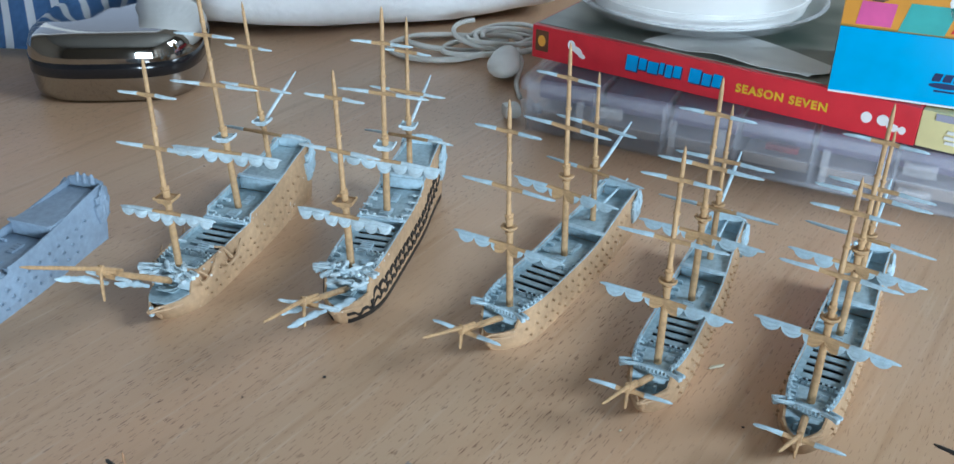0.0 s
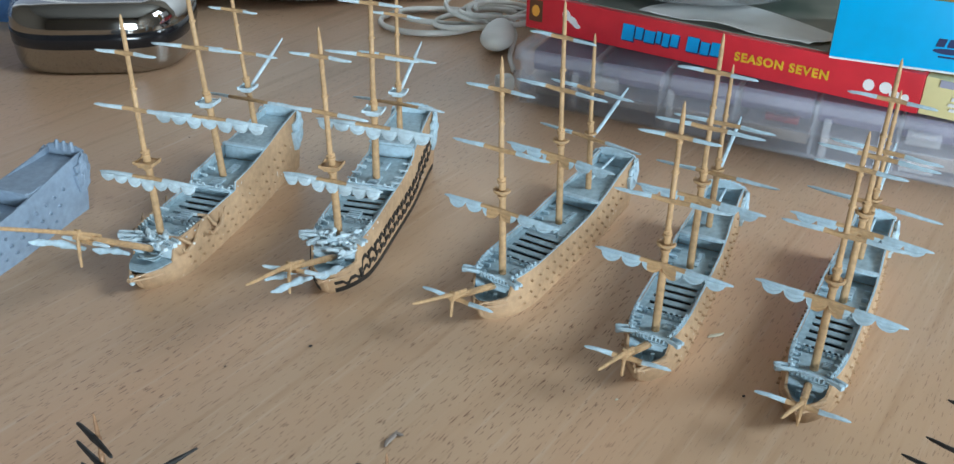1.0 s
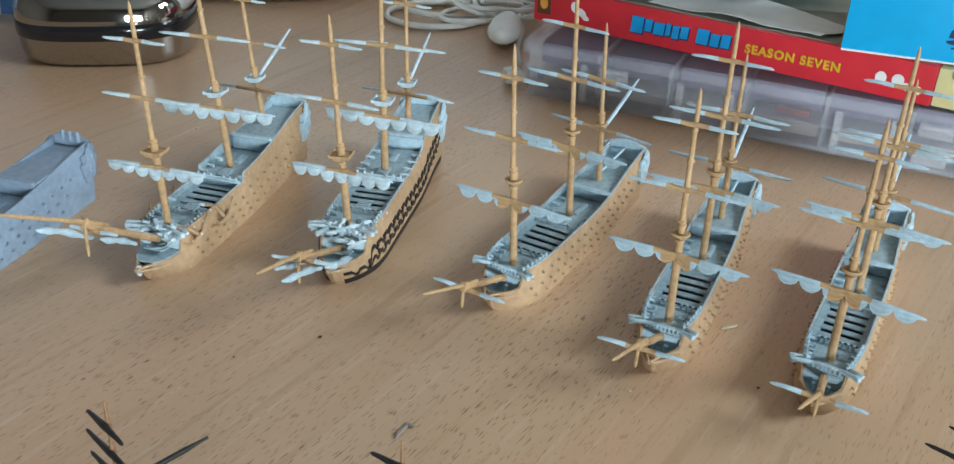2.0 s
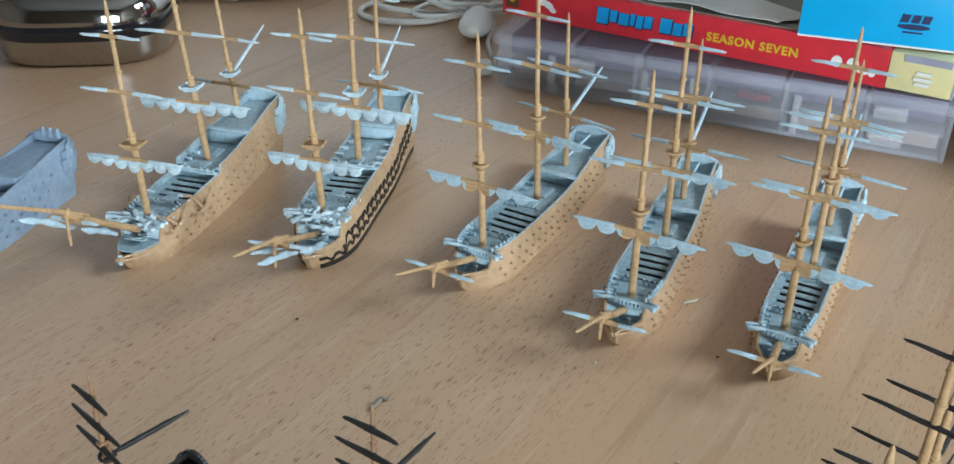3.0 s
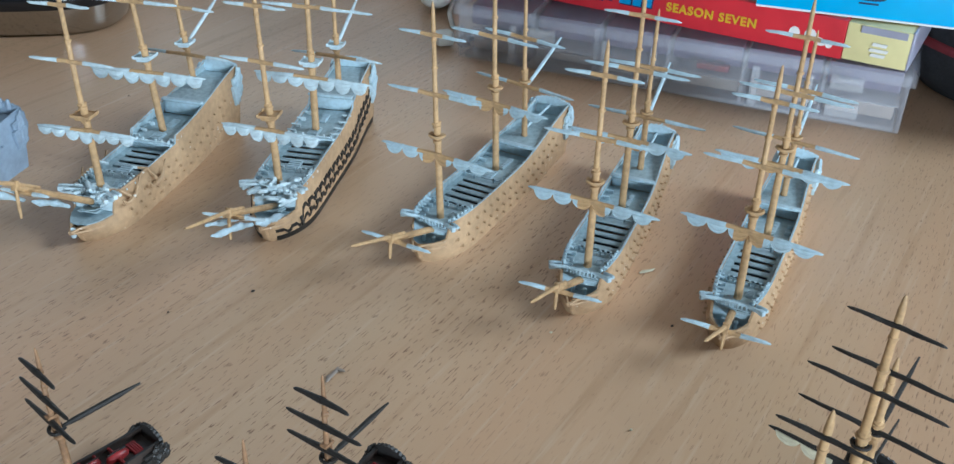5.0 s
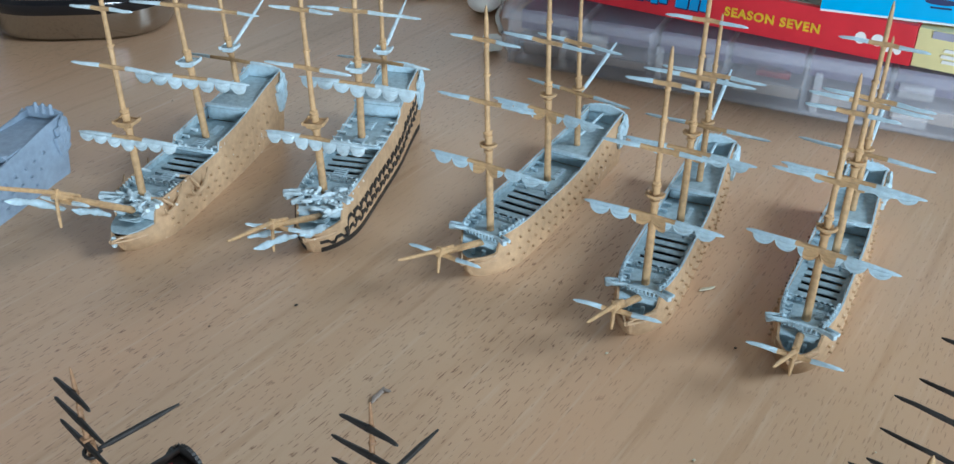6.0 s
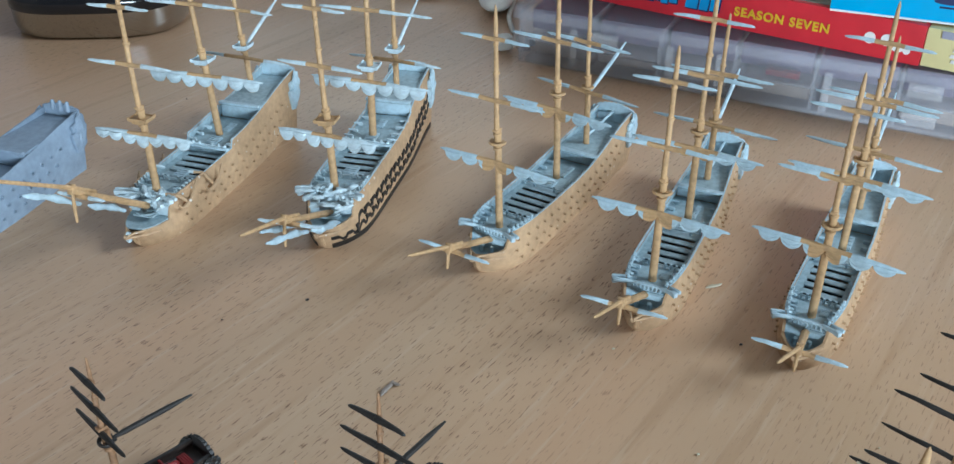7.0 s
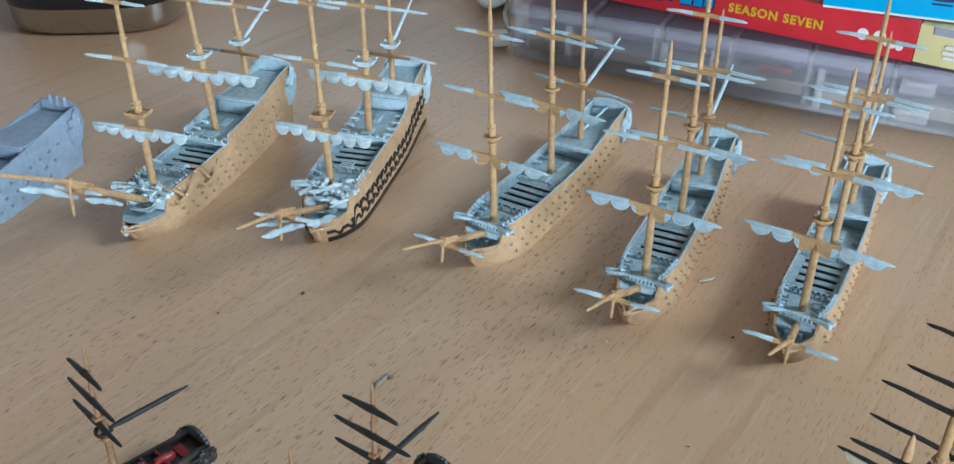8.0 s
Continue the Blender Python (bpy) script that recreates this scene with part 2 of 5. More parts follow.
def block(bm, c, s, rz=0.0, rx=0.0, ry=0.0, bevel=0.0, mi=0):
    r = bmesh.ops.create_cube(bm, size=1.0)
    vs = r["verts"]
    bmesh.ops.transform(bm, matrix=pose(*c, rx, ry, rz) @ Matrix.Diagonal((*s, 1)), verts=vs)
    faces = {f for v in vs for f in v.link_faces}
    for f in faces:
        f.material_index = mi
    if bevel:
        es = list({e for v in vs for e in v.link_edges})
        bmesh.ops.bevel(bm, geom=es, offset=bevel, segments=2, affect="EDGES", profile=0.6)


def lathe(bm, prof, c=(0, 0, 0), n=24, a0=0.0, a1=360.0, sx=1.0, sy=1.0):
    """Turns a profile of (radius, height) about the upright axis through c."""
    full = abs(a1 - a0 - 360) < 1e-6
    steps = n if full else n + 1
    cols = []
    for i in range(steps):
        a = radians(a0 + (a1 - a0) * i / n)
        cols.append([bm.verts.new((c[0] + sx * r * math.cos(a), c[1] + sy * r * math.sin(a), c[2] + h)) for r, h in prof])
    for i in range(n):
        bridge(bm, cols[i], cols[(i + 1) % steps], closed=False)
    return cols


def smoothstep(a, b, x):
    t = min(1.0, max(0.0, (x - a) / (b - a)))
    return t * t * (3 - 2 * t)


# ---- ship parts; lengths in scale millimetres: x ahead, y to port, z up ----
class Form:
    """The lines of a hull."""

    def __init__(self, stern, bow, beam, mid, fore, aft, steps=(), stern_width=0.78, rake=4.0, head=(99, 0)):
        self.stern, self.bow, self.beam, self.mid, self.fore, self.aft = stern, bow, beam, mid, fore, aft
        self.steps, self.stern_width, self.rake, self.head = steps, stern_width, rake, head

    def u(self, x):
        return min(1.0, max(0.0, (x - self.stern) / (self.bow - self.stern)))

    def half(self, x):
        u = self.u(x)
        b = self.stern_width + (1 - self.stern_width) * smoothstep(0, 0.42, u)
        if u > 0.72:
            b *= max(0.0, 1 - ((u - 0.72) / 0.28) ** 3.0) ** 0.56
        return self.beam * b

    def rail(self, x):
        u = self.u(x)
        z = self.mid + (self.fore - self.mid) * smoothstep(0.62, 1, u) + (self.aft - self.mid) * max(0, (0.5 - u) / 0.5) ** 1.4
        for at, dz in self.steps:
            z += dz * smoothstep(at + 0.6, at - 0.6, x) if at - 0.6 < x < at + 0.6 else (dz if x <= at - 0.6 else 0)
        if x > self.head[0] - 0.5:
            z -= self.head[1] * smoothstep(self.head[0] - 0.5, self.head[0] + 1.5, x)
        return z

    def side(self, x, f):
        """Half breadth at the share f of the rail's height."""
        k = 1.03 + 0.05 * math.sin(min(1.0, f / 0.4) * math.pi / 2) - 0.14 * max(0.0, (f - 0.4) / 0.6) ** 1.3
        u = self.u(x)
        k -= 0.12 * smoothstep(0.85, 1.0, u) * (1 - f)
        return self.half(x) * k

    def shift(self, x, f):
        """Rake of the stem and of the stern."""
        u = self.u(x)
        return self.rake * (f - 0.35) * smoothstep(0.8, 1.0, u) - self.rake * 0.9 * f * smoothstep(0.12, 0.0, u)

    def at(self, x, f, s, out=0.0):
        return Vector((x + self.shift(x, f), s * (self.side(x, f) + out), f * self.rail(x)))

    def stations(self, n=46):
        xs = [self.stern + (self.bow - self.stern) * (1 - (1 - i / (n - 1)) ** 1.35) for i in range(n)]
        for at, _ in self.steps:
            xs += [at - 0.6, at + 0.6]
        if self.head[1]:
            xs += [self.head[0] - 0.5, self.head[0] + 0.5, self.head[0] + 1.5]
        return sorted(xs)


LEVELS = (0.0, 0.12, 0.3, 0.5, 0.7, 0.86, 1.0)


def hull_mesh(f, deck, wall=0.8):
    """Planking with the rail's thickness; inside it goes down to the deck."""
    bm = bmesh.new()
    prev = None
    for x in f.stations():
        row = []
        r = f.rail(x)
        inner = [(min(1.0, (deck(x) - 0.6) / r)), 1.0]
        for s in (1, -1):
            pts = []
            for k in inner:
                p = f.at(x, k, s)
                w = min(wall, abs(p.y) * 0.6)
                pts.append((p.x, p.y - s * w, p.z))
            pts += [tuple(f.at(x, k, s)) for k in reversed(LEVELS)]
            row += pts if s == 1 else pts[::-1]
        cur = [bm.verts.new(p) for p in row]
        if prev:
            bridge(bm, prev, cur, closed=False)
        else:
            bm.faces.new(cur)
        prev = cur
        m = len(row)
    bm.faces.new(prev)
    bm.faces.ensure_lookup_table()
    for k, face in enumerate(bm.faces[1:-1]):
        if k % (m - 1) in (0, m - 2):
            face.material_index = 1
    return bm


def deck_mesh(f, x0, x1, z, inset=0.5, thick=0.8, y0=None, n=14):
    bm = bmesh.new()
    prev = None
    for i in range(n):
        x = x0 + (x1 - x0) * i / (n - 1)
        k = min(1.0, z / f.rail(x))
        b = max(0.05, f.side(x, k) - inset)
        sh = f.shift(x, k)
        row = [(x + sh, b, z), (x + sh, -b, z), (x + sh, -b, z - thick), (x + sh, b, z - thick)]
        cur = [bm.verts.new(p) for p in row]
        if prev:
            bridge(bm, prev, cur)
        else:
            bm.faces.new(cur)
        prev = cur
    bm.faces.new(prev)
    return bm


def gangway_mesh(f, x0, x1, z, width, s, n=12):
    bm = bmesh.new()
    prev = None
    for i in range(n):
        x = x0 + (x1 - x0) * i / (n - 1)
        b = f.side(x, min(1.0, z / f.rail(x))) - 0.5
        cur = [bm.verts.new(p) for p in ((x, s * b, z), (x, s * (b - width), z), (x, s * (b - width), z - 0.8), (x, s * b, z - 0.8))]
        if prev:
            bridge(bm, prev, cur)
        else:
            bm.faces.new(cur)
        prev = cur
    bm.faces.new(prev)
    return bm


def band_mesh(f, z0, z1, s, x0, x1, out=0.25, wave=0.0, step=2.6, n=110):
    """A proud strip along one side of the hull, between two heights, with an uneven edge if wave is given."""
    bm = bmesh.new()
    prev = None
    for i in range(n):
        x = x0 + (x1 - x0) * i / (n - 1)
        r = f.rail(x)
        lift = (r - f.mid) * 0.75
        w = wave * (1 if int((x - x0) / step) % 2 else -1)
        a, b = max(0.0, (z0 + lift * (z0 > 1) + w) / r), min(0.97, (z1 + lift * (z1 > 3) + w) / r)
        pts = [f.at(x, a, s), f.at(x, a, s, out), f.at(x, b, s, out), f.at(x, b, s)]
        cur = [bm.verts.new(p) for p in pts]
        if prev:
            bridge(bm, prev, cur)
        else:
            bm.faces.new(cur)
        prev = cur
    bm.faces.new(prev)
    return bm


def gun_mesh(scale, material):
    """A gun's muzzle in a raised port rim, open below."""
    bm = bmesh.new()
    spar(bm, [((0, -0.2, 0), 0.34), ((0, 0.8, 0), 0.33), ((0, 0.95, 0), 0.42), ((0, 1.2, 0), 0.36)], 6)
    spar(bm, [((0.78 * math.cos(radians(a)), 0.12, 0.78 * math.sin(radians(a))), 0.27) for a in (-50, -10, 30, 70, 110, 150, 190)], 5)
    ob = part("gun_port", bm, material, None, scale=scale)
    me = ob.data
    bpy.data.objects.remove(ob)
    return me


def yard_mesh(half, r=0.72, centre=0.42, droop=0.0):
    """A spindle along y; the middle share keeps the spar's own paint."""
    bm = bmesh.new()
    ks = (-1, -0.985, -0.9, -0.7, -centre - 0.01, -centre, -0.15, 0, 0.15, centre, centre + 0.01, 0.7, 0.9, 0.985, 1)
    pts, mi = [], []
    for k in ks:
        a = abs(k)
        rr = r * (1.0 - 0.38 * a) if a <= centre else r * (1.12 - 0.55 * a)
        if a > 0.97:
            rr = r * (0.3 if a < 1 else 0.12)
        pts.append(((0, k * half, -droop * a * a + 0.12 * math.sin(9 * k + half)), rr))
    for a, b in zip(ks, ks[1:]):
        mi.append(0 if abs(a + b) / 2 < centre + 0.004 else 1)
    spar(bm, pts, 8, mi)
    return bm


def furled_mesh(half, lobes, drop, thick, seed, rough=0.0, centre=0.0, low=0.10):
    """A sail gathered to its yard in hanging scallops with rolled folds; local y along the yard."""
    rng = random.Random(seed)
    bm = bmesh.new()
    w = 2 * half / lobes
    nu, nv = 10, 15
    drops = [drop * (0.78 + 0.3 * rng.random()) * (1.0 if lobes < 3 else 0.82 + 0.25 * (1 - abs(2 * (i + 0.5) / lobes - 1))) for i in range(lobes)]
    leans = [(rng.random() - 0.5) * 0.5 for _ in range(lobes)]
    cols = []
    for c in range(lobes * nu + 1):
        i = min(c // nu, lobes - 1)
        u = (c - i * nu) / nu
        env = low + (1 - low) * max(0.0, math.sin(math.pi * u)) ** 0.55
        loop = []
        for side, order in ((1, range(nv)), (-1, range(nv - 1, -1, -1))):
            for b in order:
                v = b / (nv - 1)
                belly = thick * env * math.sin(math.pi * min(1, v * 0.9 + 0.1)) ** 0.8 * 0.75
                # rolled cords: one along the foot, one half way up
                cord = sum(h * math.exp(-((v - at) / 0.075) ** 2) for at, h in ((0.92, 0.42), (0.50, 0.30), (0.06, 0.25))) * env if side == 1 else 0.0
                x = side * (belly + 0.06) + cord
                y = -half + c * w / nu + leans[i] * v * env * math.sin(math.pi * u)
                z = 0.15 - drops[i] * env * v
                if rough:
                    nz = noise.noise_vector(Vector((side + v * 1.3, y * 0.9 + seed * 7, z * 1.3)))
                    x, z, y = x + rough * nz.x, z + rough * nz.z, y + rough * 0.5 * nz.y
                loop.append(bm.verts.new((x, y, z)))
        if cols:
            mid = abs((c - 0.5) / nu - lobes / 2) < centre * lobes / 2
            bridge(bm, cols[-1], loop, 0 if mid else 1)
        else:
            bm.faces.new(loop).material_index = 1
        cols.append(loop)
    bm.faces.new(cols[-1]).material_index = 1
    return bm


def lumpy_mesh(p0, p1, r, lobes, seed):
    """A headsail stowed along a spar: a lumpy roll."""
    rng = random.Random(seed)
    bm = bmesh.new()
    p0, p1 = Vector(p0), Vector(p1)
    d = (p1 - p0).normalized()
    u = d.cross((0, 0, 1)).normalized()
    v = d.cross(u)
    prev, n = None, lobes * 6
    for i in range(n + 1):
        t = i / n
        rr = r * (0.3 + 0.7 * math.sin(math.pi * min(1, max(0, t))) ** 0.5) * (0.86 + 0.2 * math.sin(math.pi * lobes * t + seed))
        c = p0.lerp(p1, t) + v * (0.25 * r * math.sin(7 * t + seed))
        cur = []
        for k in range(9):
            a = 2 * math.pi * k / 9
            q = rr * (0.85 + 0.3 * rng.random())
            cur.append(bm.verts.new(c + u * (q * math.cos(a) * 0.8) + v * (q * math.sin(a))))
        if prev:
            bridge(bm, prev, cur)
        else:
            bm.faces.new(cur)
        prev = cur
    bm.faces.new(prev)
    return bm


def mast_mesh(base, top, r, tops, rings):
    """Lower mast, topmast and pole, with the doublings' caps and hoops."""
    bm = bmesh.new()
    h = top - base
    z1 = tops
    z2 = z1 + (top - z1) * 0.5
    spar(bm, [((0, 0, base - 0.8), r * 1.12), ((0, 0, base + 0.8), r * 1.05), ((0, 0, z1 + 4.5), r * 0.9), ((0, 0, z1 + 4.8), r * 0.55)], 10)
    spar(bm, [((0.75, 0, z1 - 1.5), r * 0.55), ((0.75, 0, z1 - 1), r * 0.72), ((0.6, 0, z2 + 1.5), r * 0.66), ((0.55, 0, z2 + 2), r * 0.4)], 10)
    spar(bm, [((0.5, 0, z2 - 1.2), r * 0.45), ((0.5, 0, z2), r * 0.62), ((0.35, 0, top - 5), r * 0.56), ((0.3, 0, top - 1.2), r * 0.34), ((0.3, 0, top), r * 0.1)], 10)
    for z, k in rings:
        spar(bm, [((0.4, 0, z - 0.5), r * 0.9 * k), ((0.4, 0, z - 0.3), r * 1.25 * k), ((0.4, 0, z + 0.3), r * 1.25 * k), ((0.4, 0, z + 0.5), r * 0.9 * k)], 10)
    block(bm, (0.5, 0, z1 + 4.4), (3.0, 1.9, 0.8), bevel=0.2)
    return bm


def hoop_top_mesh(r):
    """A crescent fighting top, open aft."""
    bm = bmesh.new()
    lathe(bm, [(r * 0.62, -0.35), (r, -0.35), (r * 1.04, 0.0), (r, 0.45), (r * 0.86, 0.5), (r * 0.62, 0.0)], n=16, a0=-115, a1=115, sx=1.0, sy=1.08)
    for s in (1, -1):
        block(bm, (-0.6, s * r * 0.55, 0), (2.6, 0.7, 0.6), rz=s * 10, bevel=0.12)
    block(bm, (0.3, 0, -0.1), (1.0, 2 * r * 0.95, 0.55), bevel=0.1)
    return bm


def plate_top_mesh(r):
    """A broad fighting top with a rail and ribs."""
    bm = bmesh.new()
    block(bm, (0, 0, 0), (r * 1.7, r * 2.3, 0.7), bevel=0.3)
    block(bm, (r * 0.35, 0, -0.7), (r * 1.0, r * 1.5, 0.9), bevel=0.3)
    for s in (1, -1):
        block(bm, (0, s * r * 1.1, 0.55), (r * 1.6, 0.4, 0.7), bevel=0.12)
        block(bm, (s * r * 0.8, 0, 0.5), (0.4, r * 2.1, 0.55), bevel=0.12)
        for k in (-1, 1):
            block(bm, (k * r * 0.8, s * r * 1.08, 0.6), (0.7, 0.7, 1.2), bevel=0.15)
    return bm


def build_ship(name, m, spec, label, group, seed):
    """A model sailing ship; spec gives its lines, masts and paints."""
    S = spec["unit"]
    f = spec["form"]
    c = spec["paint"]
    rng = random.Random(seed)
    ship = thing(name, m, label, "model ship", group)

    def add(nm, bm, material, parent=None, label=""):
        return part(nm, bm, material, parent or ship, label, scale=S)

    decks = spec["decks"]

    def deck_z(x):
        for x0, x1, z in decks:
            if x1 <= x <= x0:
                return z
        return decks[0][2] if x > decks[0][0] else decks[-1][2]


    hull = add("hull", hull_mesh(f, lambda x: min(deck_z(x - 1), deck_z(x + 1))), [c["hull"], c["deck"]])
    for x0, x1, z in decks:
        # the sunken waist deck gets its shade as a near-black colour
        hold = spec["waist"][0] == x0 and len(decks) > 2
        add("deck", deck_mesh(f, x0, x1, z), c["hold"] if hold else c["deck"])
    # cap rail along both sides
    for s in (1, -1):
        bm = bmesh.new()
        prev = None
        for x in [x for x in f.stations() if x < f.head[0] - 0.4 and x < f.bow - 1.2]:
            p = f.at(x, 1.0, s)
            cur = [bm.verts.new((p.x, p.y + s * a, p.z + b)) for a, b in ((0.05, 0.02), (0.05, 0.18), (-0.6, 0.18), (-0.6, 0.02))]
            if prev:
                bridge(bm, prev, cur)
            else:
                bm.faces.new(cur)
            prev = cur
        bm.faces.new(prev)
        add("rail", bm, c["rail"])
    # stem, keel foot and beakhead
    bm = bmesh.new()
    zb = f.rail(f.bow)
    spar(bm, [((f.bow - 2.0, 0, 0.6), 1.0), ((f.bow + 0.2, 0, zb * 0.35), 0.9), ((f.bow + f.rake * 0.6, 0, zb * 0.75), 0.8), ((f.bow + f.rake + 2.5, 0, zb * 0.92), 0.65)], 7)
    add("stem", bm, c["hull"])
    bm = bmesh.new()
    for s in (1, -1):
        spar(bm, [(tuple(f.at(f.bow - 6, 0.72, s, 0.2)), 0.5), (tuple(f.at(f.bow - 2, 0.74, s, 0.3)), 0.5), ((f.bow + f.rake + 1.5, s * 0.5, zb * 0.86), 0.4)], 6)
        spar(bm, [(tuple(f.at(f.bow - 6, 0.95, s, 0.1)), 0.45), ((f.bow + f.rake * 0.5 + 1, s * 1.6, zb * 0.98), 0.4), ((f.bow + f.rake + 2.6, s * 0.3, zb * 0.98), 0.35)], 6)
    add("head_rail", bm, c["hull"])
    # waist: gangways and skid beams
    w0, w1, wz = spec["waist"]
    for s in (1, -1):
        add("gangway", gangway_mesh(f, w0, w1, wz, spec["gang"], s), c["deck"])
    nb = spec["beams"]
    for i in range(nb):
        x = w0 - 1.2 - (w0 - w1 - 2.4) * i / (nb - 1)
        bm = bmesh.new()
        b = f.side(x, 0.8) - 0.5 - spec["gang"] + 0.25
        block(bm, (x, 0, wz - 0.1), (spec.get("beam_w", 2.6), 2 * b, 0.45), bevel=0.15)
        add("deck_beam", bm, c["deck"])
    # fittings on deck
    d0 = decks[1][2] if spec['beak'] else decks[0][2]
    zb0 = decks[0][2] if spec['beak'] else d0 - 2
    fx = spec["fore_x"]
    bw = f.side(fx, 0.95)
    bm = bmesh.new()
    block(bm, (fx, 0, d0 + 1.9), (1.0, 2 * bw - 1.2, 0.6), bevel=0.15)
    n = int((2 * bw - 2) / 1.15)
    for i in range(n):
        y = -bw + 1.2 + (2 * bw - 2.4) * i / (n - 1)
        block(bm, (fx + 0.1, y, d0 + 1.0), (0.5, 0.5, 2.0), bevel=0.1)
        block(bm, (fx + 0.6, y, d0 + 2.3), (0.75, 0.6, 0.55), bevel=0.12)
    block(bm, (fx + 0.2, 0, (d0 + zb0) / 2), (0.7, 2 * bw - 1.0, d0 - zb0 + 0.6))
    add("fore_rail", bm, c["light"])
    for s in (1, -1):
        bm = bmesh.new()
        p = Vector((fx + 0.6, s * (bw - 2.0), d0 + 2.2))
        q = p + Vector((2.6, s * 4.4, 0.9))
        spar(bm, [(tuple(p), 0.7), (tuple(q), 0.75)], 6)
        block(bm, tuple(q), (1.9, 1.5, 1.6), rz=s * 55, bevel=0.25)
        g = Vector((-1.9, s * 0.5, 0.2))
        spar(bm, [(tuple(p + g), 0.55), (tuple(q + g * 0.9), 0.75), (tuple(q + g * 0.9 + Vector((0.5, s * 1.0, 0.1))), 0.6)], 7)
        add("cathead", bm, c["light"])
        bm = bmesh.new()
        lathe(bm, [(0.0, 2.6), (0.65, 2.5), (0.8, 1.9), (0.6, 1.5), (0.7, 0.0)], (fx + 2.6, s * 2.0, zb0), 10)
        add("bollard", bm, c["light"])
    if spec.get("clutter"):
        bm = bmesh.new()
        block(bm, (fx + 4.4, 0.6, zb0 + 1.7), (5.0, 7.0, 0.5), ry=-14, bevel=0.12)
        for i in range(6):
            for k in (1, -1):
                block(bm, (fx + 2.4 + 0.8 * i, 0.6 + k * 1.5, zb0 + 1.85 + 0.2 * i), (0.35, 3.3, 0.5), rz=k * 24, ry=-14, bevel=0.06)
        add("beak_grating", bm, c["deck"])
        if spec["anchor"]:
            add("figurehead", lumpy_mesh((f.bow + f.rake + 1.0, -0.4, f.rail(f.bow) * 1.05), (f.bow + 1.6, -1.4, f.rail(f.bow) * 0.42), 1.3, 5, seed + 40), c["light"])
        for i in range(9):
            x0, y0 = fx + rng.uniform(-3, 5), rng.uniform(-0.9, 0.7) * bw
            a = rng.uniform(-0.9, 0.9) + (1.57 if i % 3 else 0.3)
            n = rng.uniform(3.0, 5.5)
            z = (d0 if x0 < fx else (d0 + zb0) / 2) + rng.uniform(0.8, 2.6)
            add("stowed_gear", lumpy_mesh((x0 - n * math.cos(a), y0 - n * math.sin(a), z - 0.5), (x0 + n * math.cos(a), y0 + n * math.sin(a), z + rng.uniform(0, 1.6)), rng.uniform(0.8, 1.3), 4, seed * 9 + i), c["light"])
    for i in range(spec.get("clutter", 0)):
        bm = bmesh.new()
        s = 1 if i % 2 else -1
        x, y = fx + rng.uniform(-4.5, 3.5), s * rng.uniform(1.5, bw + 1.6)
        block(bm, (x, y, d0 + 1.0 + rng.random()), (rng.uniform(3, 6), rng.uniform(0.8, 1.5), rng.uniform(0.8, 1.6)), rz=rng.uniform(20, 75) * s, ry=rng.uniform(-22, 10), bevel=0.25)
        spar(bm, [((x, y, d0 - 0.4), 0.5), ((x, y, d0 + 1.4), 0.5)], 6)
        add("timberhead", bm, c["light"])
    if spec["beak"]:
        for s in (1, -1):
            for i in range(7):
                x = fx - 0.8 - 1.9 * i
                q = f.at(x, 1.0, s, -0.9)
                bm = bmesh.new()
                block(bm, (q.x, q.y, q.z + 0.5), (0.75, 0.7, 1.5), rz=8 * (i % 3 - 1), bevel=0.12)
                if i % 2:
                    spar(bm, [((q.x, q.y - s * 1.6, q.z - 0.2), 0.42), ((q.x, q.y + s * 0.9, q.z + 0.35), 0.36)], 6)
                add("timberhead", bm, c["light"])
    for x in spec["deck_guns"]:
        for s in (1, -1):
            bm = bmesh.new()
            b = f.side(x, 0.95)
            z = deck_z(x)
            z = wz if z < wz - 2 else z
            spar(bm, [((x, s * (b - 3.4), z + 0.9), 0.5), ((x, s * (b - 1.2), z + 1.0), 0.42), ((x, s * (b + 0.2), z + 1.05), 0.36)], 7)
            block(bm, (x, s * (b - 2.6), z + 0.4), (1.1, 1.7, 0.7), bevel=0.15)
            add("deck_gun", bm, c["light"])
    for x, y, lx, ly in spec["hatches"]:
        bm = bmesh.new()
        z = deck_z(x)
        z = wz if z < wz - 2 else z
        block(bm, (x, y, z + 0.3), (lx, ly, 0.7), bevel=0.15)
        for k in range(4):
            block(bm, (x - lx / 2 + lx * (k + 0.5) / 4, y, z + 0.72), (lx / 9, ly * 0.86, 0.3), bevel=0.04)
        add("hatch", bm, c["hatch"])
    for x, y, lx, ly in spec.get("boats", ()):
        bm = bmesh.new()
        z = deck_z(x)
        prev = None
        for i in range(11):
            t = i / 5 - 1
            w, h = ly / 2 * (1 - t * t) ** 0.6 + 0.12, 0.5 + 1.5 * (1 - t * t) ** 0.5
            cur = [bm.verts.new((x + t * lx / 2, y + w * math.cos(a), z + h * math.sin(a) ** 0.8)) for a in (0, 0.35, 0.75, 1.2, 1.57, 1.94, 2.39, 2.79, math.pi)]
            if prev:
                bridge(bm, prev, cur)
            else:
                bm.faces.new(cur)
            prev = cur
        bm.faces.new(prev)
